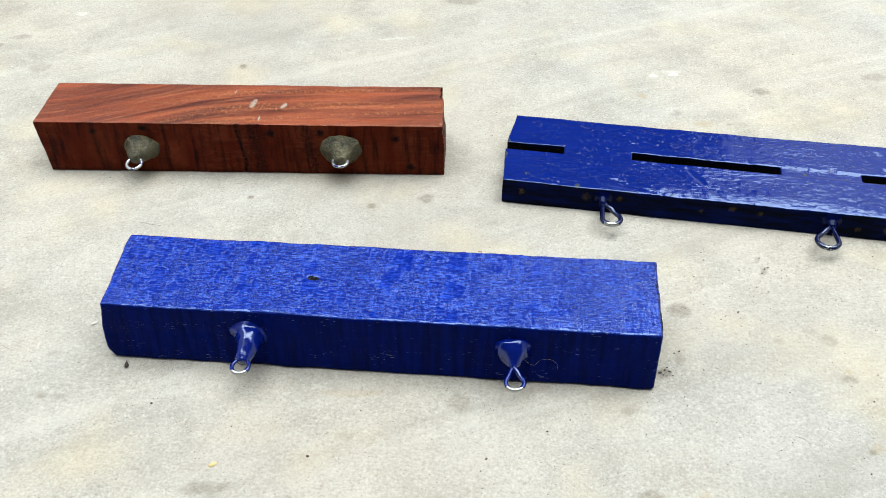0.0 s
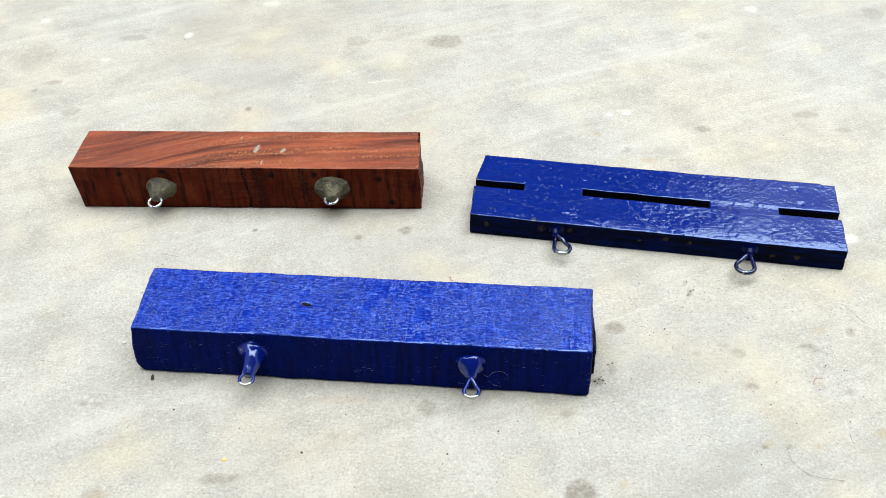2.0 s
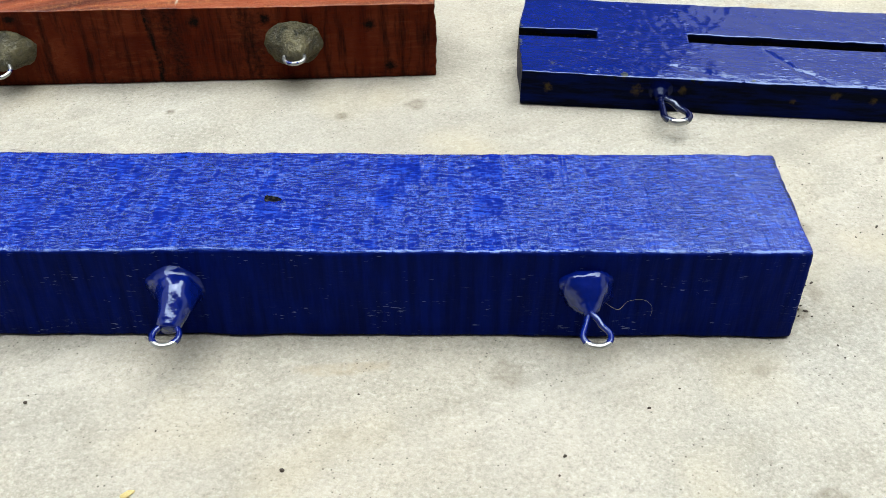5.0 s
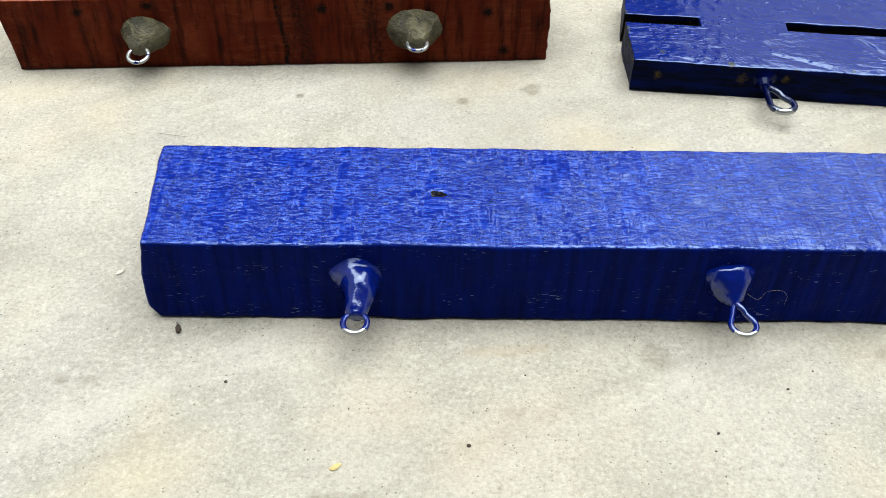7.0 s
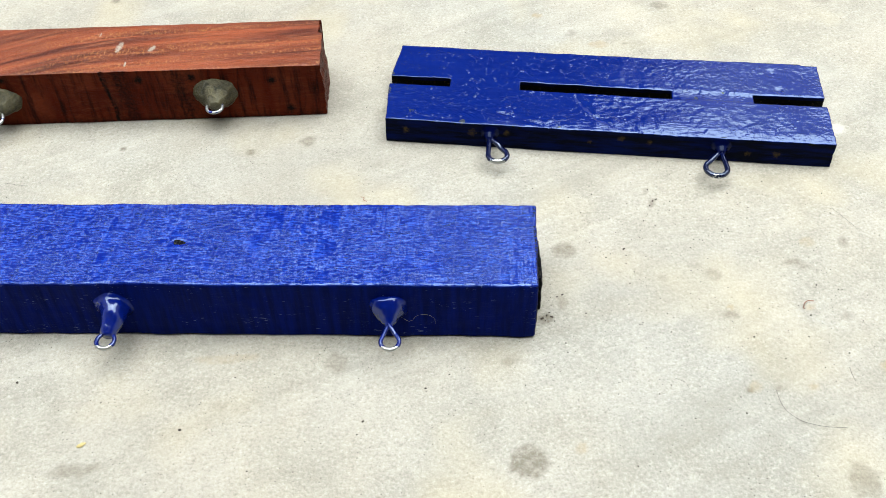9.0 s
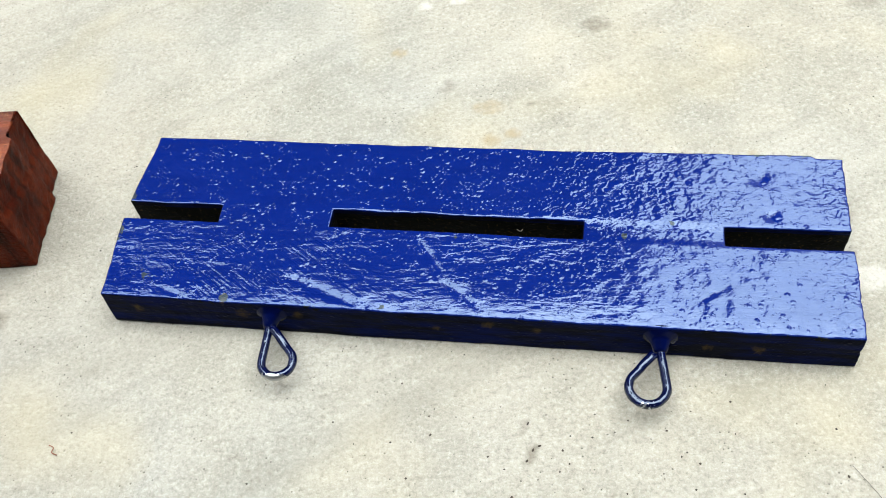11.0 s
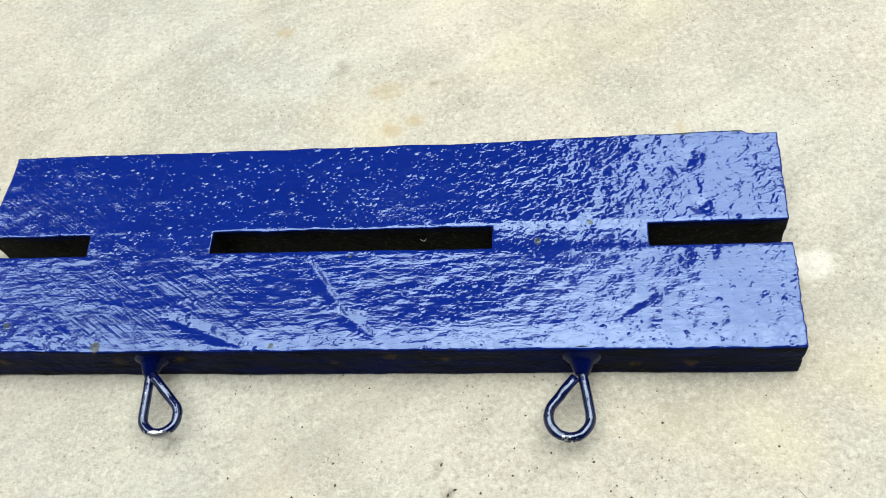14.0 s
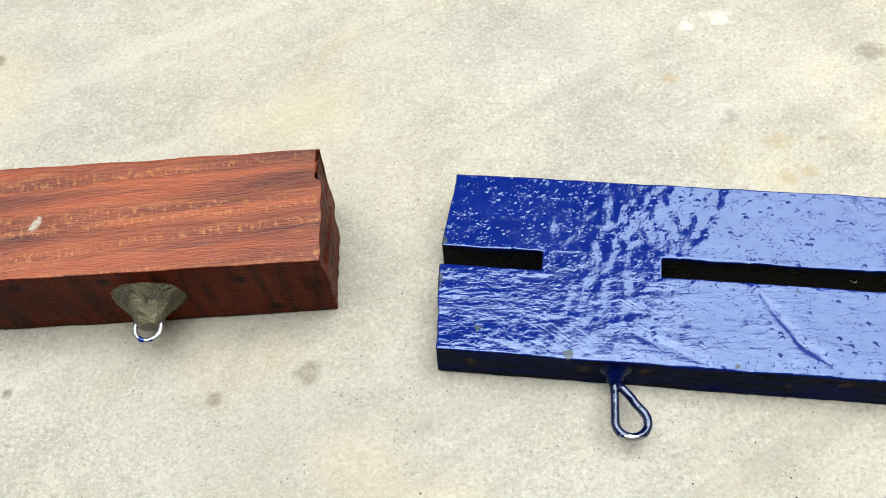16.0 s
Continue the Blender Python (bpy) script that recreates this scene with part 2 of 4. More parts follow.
def red_wood():
    m, tree, bsdf = material("red_hardwood")
    n = Nodes(tree)
    c = n.coord
    flow, side = n.attribute("flow"), n.attribute("dimmed")
    grain = n.noise(n.along(flow, 26, 420, 300), 1.0, 7.0, 0.66, 0.8)
    bands = n.noise(n.along(flow, 9, 105, 60), 1.0, 4.0, 0.55, 0.6)
    pores = n.noise(n.along(flow, 260, 1500, 1500), 1.0, 3.0, 0.6)
    col = n.mix(n.step(bands, 0.36, 0.64), (0.062, 0.0105, 0.0050), (0.228, 0.050, 0.0180))
    col = n.mix(n.step(grain, 0.52, 0.72, 0.0, 0.68), col, (0.34, 0.112, 0.043))
    col = n.mix(n.step(grain, 0.45, 0.30, 0.0, 0.6), col, (0.040, 0.009, 0.005))
    figure = n.step(n.noise(n.scaled(700, 330, 330, 10), 1.0, 3.0, 0.6), 0.50, 0.66)
    row = n.step(n.noise(n.along(flow, 5, 120, 95), 1.0, 2.0, 0.5), 0.50, 0.62)
    place = n.math("MULTIPLY", row, n.attribute("ripple"))
    col = n.mix(n.math("MULTIPLY", n.math("MULTIPLY", figure, place), n.step(side, 0, 1, 0.60, 0.05)), col, (0.38, 0.165, 0.055))
    col = n.mix(n.step(pores, 0.56, 0.72, 0.0, 0.45), col, (0.024, 0.007, 0.004))
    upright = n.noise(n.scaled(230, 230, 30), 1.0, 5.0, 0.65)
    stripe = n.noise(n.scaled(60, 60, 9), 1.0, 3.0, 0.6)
    # front and ends: shade put into a darker red, then dark upright streaks
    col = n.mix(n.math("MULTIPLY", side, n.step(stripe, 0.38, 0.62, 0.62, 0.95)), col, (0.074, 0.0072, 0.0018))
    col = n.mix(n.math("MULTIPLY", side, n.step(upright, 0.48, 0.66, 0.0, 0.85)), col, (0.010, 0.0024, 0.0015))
    ragged = n.step(n.math("ADD", n.attribute("wear_shade"), n.math("MULTIPLY", n.math("SUBTRACT", n.noise(c, 500.0, 4.0, 0.65), 0.5), 0.9)), 0.35, 0.75)
    col = n.mix(ragged, col, (0.007, 0.0032, 0.0024))
    chalk = n.step(n.math("ADD", n.attribute("pale"), n.math("MULTIPLY", n.math("SUBTRACT", n.noise(c, 800.0, 3.0, 0.6), 0.5), 0.9)), 0.40, 0.7)
    col = n.mix(chalk, col, (0.30, 0.25, 0.20))
    n.link(col, bsdf.inputs["Base Color"])
    n.link(n.step(side, 0, 1, 0.32, 0.04), bsdf.inputs["Specular IOR Level"])
    n.link(n.step(grain, 0.3, 0.7, 0.30, 0.48), bsdf.inputs["Roughness"])
    n.link(n.bump(n.math("ADD", n.math("MULTIPLY", grain, 0.5), pores), 0.0006, 0.6), bsdf.inputs["Normal"])
    return m


def grey_putty():
    m, tree, bsdf = material("grey_epoxy_putty")
    n = Nodes(tree)
    a = n.noise(n.coord, 170.0, 5.0, 0.65, 0.5)
    b = n.noise(n.coord, 900.0, 4.0, 0.6)
    col = n.mix(n.step(a, 0.35, 0.65), (0.022, 0.020, 0.009), (0.130, 0.112, 0.055))
    col = n.mix(n.step(b, 0.60, 0.78, 0.0, 0.4), col, (0.32, 0.28, 0.17))
    n.link(col, bsdf.inputs["Base Color"])
    bsdf.inputs["Roughness"].default_value = 0.30
    n.link(n.bump(n.math("ADD", a, n.math("MULTIPLY", b, 0.3)), 0.0035, 1.0), bsdf.inputs["Normal"])
    return m


def plain(name, low, high, scale, rough=0.8, bumpy=0.0005):
    m, tree, bsdf = material(name)
    n = Nodes(tree)
    f = n.noise(n.coord, scale, 5.0, 0.6)
    n.link(n.mix(n.step(f, 0.3, 0.7), low, high), bsdf.inputs["Base Color"])
    bsdf.inputs["Roughness"].default_value = rough
    n.link(n.bump(f, bumpy, 0.6), bsdf.inputs["Normal"])
    return m


CEMENT, ENAMEL, BRUSHED, WOOD, PUTTY = concrete(), board_paint(), block_paint(), red_wood(), grey_putty()
COAT = blue_coat("thick_blue_paint", (0.0006, 0.0038, 0.060), (0.0011, 0.0085, 0.140))
NAVY = blue_coat("grimy_navy_paint", (0.0006, 0.0010, 0.008), (0.0006, 0.0030, 0.042))
PLASTER = plain("house_plaster", (0.07, 0.065, 0.055), (0.11, 0.10, 0.085), 3.0, 0.85, 0.004)
LEAF = plain("dry_leaf", (0.38, 0.28, 0.09), (0.55, 0.44, 0.19), 900.0, 0.6)
SOIL = plain("dark_soil", (0.02, 0.014, 0.009), (0.06, 0.04, 0.025), 1500.0, 0.8)
CHIP = plain("lime_chip", (0.45, 0.41, 0.34), (0.60, 0.56, 0.50), 1200.0, 0.7)
RUST = plain("red_brown_twig", (0.16, 0.05, 0.025), (0.28, 0.10, 0.05), 900.0, 0.7)
HAIR = plain("dark_hair", (0.06, 0.05, 0.04), (0.10, 0.085, 0.065), 900.0, 0.4)
LINT = plain("pale_lint", (0.14, 0.13, 0.10), (0.24, 0.22, 0.17), 900.0, 0.8)


# ---- mesh helpers ----
def part(name, bm, mat, parent=None, label="", smooth=True, **fields):
    """Links a bmesh as one mesh object; fields are weights from a function of the place, or "sides": all but the top."""
    me = bpy.data.meshes.new(name)
    bm.normal_update()
    bm.to_mesh(me)
    bm.free()
    me.materials.append(mat)
    me.polygons.foreach_set("use_smooth", [smooth] * len(me.polygons))
    for key, fn in fields.items():
        at = me.attributes.new(key, "FLOAT", "POINT")
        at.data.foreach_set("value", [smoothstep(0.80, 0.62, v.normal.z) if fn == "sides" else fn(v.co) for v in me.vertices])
    ob = new(name, me)
    ob.parent = parent
    return tagged(ob, label)


def span(breaks, step):
    out = []
    for a, b in zip(breaks, breaks[1:]):
        k = max(1, round((b - a) / step))
        out += [a + (b - a) * i / k for i in range(k)]
    return out + [breaks[-1]]


def lattice(xs, ys, zs, solid=lambda x, y: True):
    """The skin of a solid made of the cells of a grid whose middles are solid in plan."""
    bm, seen = bmesh.new(), {}

    def v(i, j, k):
        if (i, j, k) not in seen:
            seen[i, j, k] = bm.verts.new((xs[i], ys[j], zs[k]))
        return seen[i, j, k]

    nx, ny, nz = len(xs) - 1, len(ys) - 1, len(zs) - 1
    full = [[solid((xs[i] + xs[i + 1]) / 2, (ys[j] + ys[j + 1]) / 2) for j in range(ny)] for i in range(nx)]

    def is_full(i, j):
        return 0 <= i < nx and 0 <= j < ny and full[i][j]

    for i in range(nx):
        for j in range(ny):
            if not full[i][j]:
                continue
            bm.faces.new((v(i, j, nz), v(i + 1, j, nz), v(i + 1, j + 1, nz), v(i, j + 1, nz)))
            bm.faces.new((v(i, j, 0), v(i, j + 1, 0), v(i + 1, j + 1, 0), v(i + 1, j, 0)))
            for k in range(nz):
                if not is_full(i - 1, j):
                    bm.faces.new((v(i, j, k), v(i, j, k + 1), v(i, j + 1, k + 1), v(i, j + 1, k)))
                if not is_full(i + 1, j):
                    bm.faces.new((v(i + 1, j, k), v(i + 1, j + 1, k), v(i + 1, j + 1, k + 1), v(i + 1, j, k + 1)))
                if not is_full(i, j - 1):
                    bm.faces.new((v(i, j, k), v(i + 1, j, k), v(i + 1, j, k + 1), v(i, j, k + 1)))
                if not is_full(i, j + 1):
                    bm.faces.new((v(i, j + 1, k), v(i, j + 1, k + 1), v(i + 1, j + 1, k + 1), v(i + 1, j + 1, k)))
    return bm


def wear_edges(bm, radius, wobble, seed):
    """Rounds the sharp edges and lets the skin wander a little, as hand-sawn wood does."""
    bm.normal_update()
    sharp = [e for e in bm.edges if len(e.link_faces) == 2 and e.calc_face_angle() > 0.8]
    bmesh.ops.bevel(bm, geom=sharp, offset=radius, segments=3, affect="EDGES", profile=0.5, clamp_overlap=True)
    shift = Vector((seed * 7.1, seed * 3.3, seed * 1.7))
    for v in bm.verts:
        p = v.co
        d = noise.noise_vector(p * 60 + shift) * wobble + noise.noise_vector(p * 260 + shift) * wobble * 0.45
        lift = min(1.0, p.z / 0.004)
        v.co = p + Vector((d.x, d.y, d.z * lift))
    return bm


def smoothstep(a, b, x):
    t = min(1.0, max(0.0, (x - a) / (b - a)))
    return t * t * (3 - 2 * t)


def spot(p, x, y, z, r):
    return max(0.0, 1.0 - (p - Vector((x, y, z))).length / r)


def groove(p, a, b, width):
    """1 on the line from a to b in plan, 0 beyond the width."""
    a, b, q = Vector(a), Vector(b), Vector((p.x, p.y))
    t = min(1.0, max(0.0, (q - a).dot(b - a) / (b - a).length_squared))
    return max(0.0, 1.0 - (q - a.lerp(b, t)).length / (width * (0.08 + 0.92 * math.sin(math.pi * (0.04 + 0.92 * t)))))


def tube(points, radius, sides=10, rough=0.0):
    """A round wire along points."""
    bm = bmesh.new()
    pts = [Vector(p) for p in points]
    up, rings = Vector((0, 0, 1)), []
    for i, p in enumerate(pts):
        way = (pts[min(i + 1, len(pts) - 1)] - pts[max(i - 1, 0)]).normalized()
        if abs(way.dot(up)) > 0.95:
            up = Vector((1, 0, 0))
        side = way.cross(up).normalized()
        top = side.cross(way)
        ring = []
        for k in range(sides):
            a = 2 * math.pi * k / sides
            r = radius * (1 + rough * noise.noise(p * 500 + Vector((k, 0, 0))))
            ring.append(bm.verts.new(p + r * (math.cos(a) * side + math.sin(a) * top)))
        rings.append(ring)
    for a, b in zip(rings, rings[1:]):
        for k in range(sides):
            bm.faces.new((a[k], a[(k + 1) % sides], b[(k + 1) % sides], b[k]))
    bm.faces.new(rings[0][::-1])
    bm.faces.new(rings[-1])
    bmesh.ops.recalc_face_normals(bm, faces=bm.faces)
    return bm


def eye_loop(neck, centre, radius, side=1, gap=0.06, drop=0.0):
    """A wire bent from its neck round a circle and back; side: which way it leaves; gap: how far short of the neck it ends."""
    n, c = Vector((neck[0], neck[1])), Vector((centre[0], centre[1]))
    d = n - c
    half = math.acos(min(0.999, radius / d.length)) if d.length > radius else 0.25
    a0 = math.atan2(d.y, d.x)
    first, last = a0 - side * half, a0 + side * half - side * 2 * math.pi
    arc = [c + radius * Vector((math.cos(a), math.sin(a))) for a in (first + (last - first) * i / 36 for i in range(37))]
    flat = [n.lerp(arc[0], t / 6) for t in range(6)] + arc + [arc[-1].lerp(n, t / 6 * (1 - gap)) for t in range(1, 7)]
    span_y = max(1e-6, n.y - (c.y - radius))
    return [Vector((q.x, q.y, neck[2] - drop * (n.y - q.y) / span_y + (0.0009 if i > 44 else 0.0))) for i, q in enumerate(flat)]


def mound(rings, seed, rough, sides=28):
    """A lump built of ellipses: (y, x middle, z middle, x radius, z radius), from the face outwards."""
    bm, loops = bmesh.new(), []
    fine = []
    for a, b in zip(rings, rings[1:]):
        fine += [[p + (q - p) * t / 5 for p, q in zip(a, b)] for t in range(5)]
    fine.append(rings[-1])
    for n_ring, (y, cx, cz, rx, rz) in enumerate(fine):
        loop = []
        for k in range(sides):
            a = 2 * math.pi * k / sides
            p = Vector((cx + rx * math.cos(a), y, cz + rz * math.sin(a)))
            w = 1 + rough * noise.noise(p * 170 + Vector((seed, 0, 0))) + rough * 0.5 * noise.noise(p * 480 + Vector((seed, 0, 0)))
            loop.append(bm.verts.new((cx + rx * w * math.cos(a), y + 0.0012 * rough * noise.noise(p * 300), cz + rz * w * math.sin(a))))
        loops.append(loop)
    for a, b in zip(loops, loops[1:]):
        for k in range(sides):
            bm.faces.new((a[k], a[(k + 1) % sides], b[(k + 1) % sides], b[k]))
    bm.faces.new(loops[0][::-1])
    bm.faces.new(loops[-1])
    bmesh.ops.recalc_face_normals(bm, faces=bm.faces)
    return bm


# ---- the ground: one sheet, fine round the things and coarse towards the horizon ----
STAINS = {"dark_stain": [], "warm_stain": [], "pale_stain": []}


def stain(kind, x, y, rx, ry=0.0, turn=0.0, amount=0.6):
    STAINS[kind].append((x, y, rx, ry or rx, radians(turn), amount))


stain("dark_stain", 0.137, 0.259, 0.0085, 0.0075, 0, 0.75)
stain("dark_stain", 0.169, 0.384, 0.0060, 0.0052, 20, 0.60)
stain("dark_stain", 0.051, 0.318, 0.0050, 0.0055, 0, 0.45)
stain("dark_stain", 0.029, 0.482, 0.0048, 0.0042, 30, 0.60)
stain("dark_stain", 0.279, 0.242, 0.0070, 0.0080, 0, 0.50)
stain("dark_stain", -0.063, 0.266, 0.0110, 0.0030, 5, 0.45)
stain("dark_stain", 0.051, 0.762, 0.0160, 0.0120, 0, 0.50)
stain("dark_stain", -0.004, 0.474, 0.0024, 0.0024, 0, 0.75)
stain("dark_stain", -0.080, 0.482, 0.0020, 0.0016, 0, 0.80)
stain("dark_stain", 0.266, 0.613, 0.0060, 0.0045, 0, 0.55)
stain("dark_stain", 0.201, 0.583, 0.0035, 0.0035, 0, 0.40)
stain("dark_stain", 0.234, 0.569, 0.0015, 0.0012, 0, 0.70)
stain("dark_stain", 0.133, 0.314, 0.0040, 0.0030, 0, 0.35)
stain("warm_stain", 0.217, 0.551, 0.0035, 0.0030, 0, 0.60)
stain("warm_stain", 0.226, 0.554, 0.0035, 0.0025, 0, 0.60)
stain("warm_stain", 0.217, 0.569, 0.0060, 0.0040, 0, 0.45)
stain("warm_stain", 0.316, 0.532, 0.0022, 0.0025, 0, 0.60)
stain("warm_stain", 0.180, 0.606, 0.0032, 0.0026, 0, 0.60)
stain("warm_stain", 0.246, 0.293, 0.0035, 0.0030, 0, 0.35)
stain("pale_stain", 0.344, 0.474, 0.0060, 0.0050, 0, 0.60)
stain("pale_stain", 0.192, 0.635, 0.0030, 0.0024, 0, 0.70)
stain("pale_stain", 0.207, 0.637, 0.0035, 0.0028, 0, 0.70)
stain("pale_stain", -0.197, 0.777, 0.0040, 0.0050, 0, 0.70)
stain("dark_stain", 0.317, 0.382, 0.0028, 0.0040, 0, 0.50)
stain("dark_stain", 0.287, 0.369, 0.0055, 0.0019, 0, 0.55)
stain("dark_stain", 0.292, 0.366, 0.0034, 0.0014, 0, 0.40)
stain("dark_stain", 0.243, 0.363, 0.0045, 0.0043, 0, 0.40)
stain("dark_stain", 0.235, 0.370, 0.0035, 0.0024, 0, 0.30)
stain("dark_stain", 0.217, 0.362, 0.0031, 0.0019, 0, 0.30)
stain("dark_stain", 0.246, 0.336, 0.0042, 0.0026, -10, 0.50)
stain("warm_stain", 0.247, 0.341, 0.0018, 0.0015, 0, 0.60)
stain("warm_stain", 0.286, 0.339, 0.0020, 0.0026, -40, 0.40)
stain("dark_stain", 0.302, 0.332, 0.0030, 0.0032, 0, 0.30)
stain("warm_stain", 0.312, 0.301, 0.0036, 0.0030, 0, 0.45)
stain("warm_stain", 0.298, 0.383, 0.0040, 0.0034, 0, 0.35)
stain("dark_stain", 0.2225, 0.4175, 0.0040, 0.0016, 60, 0.60)
stain("dark_stain", 0.2205, 0.4265, 0.0024, 0.0014, 70, 0.45)
stain("warm_stain", -0.126, 0.253, 0.0062, 0.0046, 20, 0.26)
stain("dark_stain", 0.154, 0.339, 0.0044, 0.0027, 0, 0.80)
stain("dark_stain", 0.163, 0.349, 0.0027, 0.0046, 0, 0.35)
stain("dark_stain", 0.243, 0.291, 0.0016, 0.0016, 0, 0.70)
stain("dark_stain", 0.257, 0.291, 0.0022, 0.0016, 0, 0.40)
stain("warm_stain", 0.273, 0.292, 0.0022, 0.0019, 0, 0.40)
stain("warm_stain", 0.161, 0.265, 0.0027, 0.0029, 0, 0.40)
stain("dark_stain", -0.155, 0.319, 0.0027, 0.0021, 0, 0.45)
stain("dark_stain", -0.146, 0.319, 0.0034, 0.0017, 0, 0.35)
stain("dark_stain", -0.159, 0.347, 0.0028, 0.0019, 0, 0.30)
stain("warm_stain", -0.002, 0.323, 0.0150, 0.0026, 0, 0.30)
stain("dark_stain", -0.002, 0.296, 0.0045, 0.0028, 0, 0.25)
stain("dark_stain", -0.115, 0.645, 0.0024, 0.0036, 0, 0.80)
stain("dark_stain", -0.299, 0.689, 0.0072, 0.0039, 0, 0.50)
stain("dark_stain", -0.268, 0.641, 0.0078, 0.0063, 0, 0.35)
stain("dark_stain", -0.312, 0.676, 0.0030, 0.0029, 0, 0.50)
stain("pale_stain", -0.264, 0.730, 0.0048, 0.0032, 0, 0.60)
stain("dark_stain", -0.250, 0.772, 0.0121, 0.0057, 0, 0.35)
stain("dark_stain", 0.355, 0.634, 0.0102, 0.0052, 0, 0.35)
stain("pale_stain", 0.352, 0.826, 0.0060, 0.0070, 0, 0.5)
stain("pale_stain", 0.206, 0.641, 0.0070, 0.0025, 0, 0.45)
stain("pale_stain", -0.003, 0.690, 0.0130, 0.0014, 12, 0.35)
stain("dark_stain", 0.379, 0.611, 0.0063, 0.0033, 0, 0.40)
stain("dark_stain", 0.467, 0.816, 0.0097, 0.0120, 0, 0.30)
stain("dark_stain", 0.135, 0.814, 0.0111, 0.0073, 0, 0.25)
stain("dark_stain", 0.295, 0.772, 0.0074, 0.0067, 0, 0.25)
stain("dark_stain", -0.032, 0.764, 0.0097, 0.0090, 0, 0.30)
stain("pale_stain", -0.348, 0.808, 0.0046, 0.0048, 0, 0.50)
stain("pale_stain", -0.126, 0.843, 0.0081, 0.0064, 0, 0.40)
stain("dark_stain", -0.330, 0.735, 0.0160, 0.0273, 0, 0.22)
stain("dark_stain", 0.042, 0.764, 0.0107, 0.0100, 0, 0.20)

stain("dark_stain", -0.130, 0.254, 0.0060, 0.0050, 0, 0.28)
stain("dark_stain", 0.332, 0.470, 0.0022, 0.0020, 0, 0.40)


def build_ground():
    def axis(lo, hi, step):
        fine = list(np.arange(lo, hi + step / 2, step))
        far = [0.02, 0.06, 0.15, 0.4, 1, 3, 8, 20, 50, 120]
        return np.array([lo - d for d in far[::-1]] + fine + [hi + d for d in far])

    xs, ys = axis(-0.46, 0.58, 0.0017), axis(0.18, 0.92, 0.0017)
    X, Y = np.meshgrid(xs, ys)
    nx, ny = len(xs), len(ys)
    wav = 0.00012 * (np.sin(X * 61 + 1.3 * np.sin(Y * 47)) + np.sin(Y * 73 + 1.1 * np.sin(X * 39)))
    inside = (np.abs(X - 0.06) < 0.5) & (np.abs(Y - 0.58) < 0.36)
    co = np.stack([X, Y, np.where(inside, wav - 0.0003, -0.0003)], -1).reshape(-1, 3)
    idx = np.arange(nx * ny).reshape(ny, nx)
    quads = np.stack([idx[:-1, :-1], idx[:-1, 1:], idx[1:, 1:], idx[1:, :-1]], -1).reshape(-1, 4)
    me = bpy.data.meshes.new("ground")
    me.from_pydata(co.tolist(), [], quads.tolist())
    me.polygons.foreach_set("use_smooth", [True] * len(quads))
    rag = np.zeros_like(X)
    for k, way in enumerate((0.4, 1.5, 2.3, 3.4, 4.4, 5.5)):
        along = X * np.cos(way) + Y * np.sin(way)
        rag += 0.055 * np.sin(along * (310 + 97 * k) + 2.2 * np.sin((Y * np.cos(way) - X * np.sin(way)) * (270 + 61 * k)))
    for kind, rows in STAINS.items():
        w = np.zeros_like(X)
        for x, y, rx, ry, turn, amount in rows:
            dx, dy = X - x, Y - y
            a, b = dx * np.cos(turn) + dy * np.sin(turn), dy * np.cos(turn) - dx * np.sin(turn)
            d = np.sqrt((a / rx) ** 2 + (b / ry) ** 2) + rag
            w = np.maximum(w, amount * np.clip((1.22 - d) / 0.40, 0, 1))
        at = me.attributes.new(kind, "FLOAT", "POINT")
        at.data.foreach_set("value", w.ravel().astype(np.float32))
    me.materials.append(CEMENT)
    return tagged(new("ground", me), "pale worn cement ground with stains and specks", "ground", kind="structure")


build_ground()


def slab(name, label, category, x0, x1, y0, y1, z0, z1):
    bm = lattice(span([x0, x1], 0.8), span([y0, y1], 0.8), span([z0, z1], 0.8))
    return tagged(part(name, bm, PLASTER, None, label, False), category=category, kind="structure")


# unseen house wall ahead; a wall and roof added behind to block light
slab("wall_north", "plain two-storey plastered house wall beside the yard", "wall", -2.3, 1.05, 3.0, 6.5, 0.0, 5.9)
slab("wall_south", "plain plastered wall, unseen, added behind to block light", "wall", -5.0, 5.0, -3.2, -2.95, 0.0, 2.9)
slab("ceiling", "plain plastered roof slab, unseen, added to block light from behind", "ceiling", -5.0, 5.0, -3.2, -0.60, 2.9, 3.05)


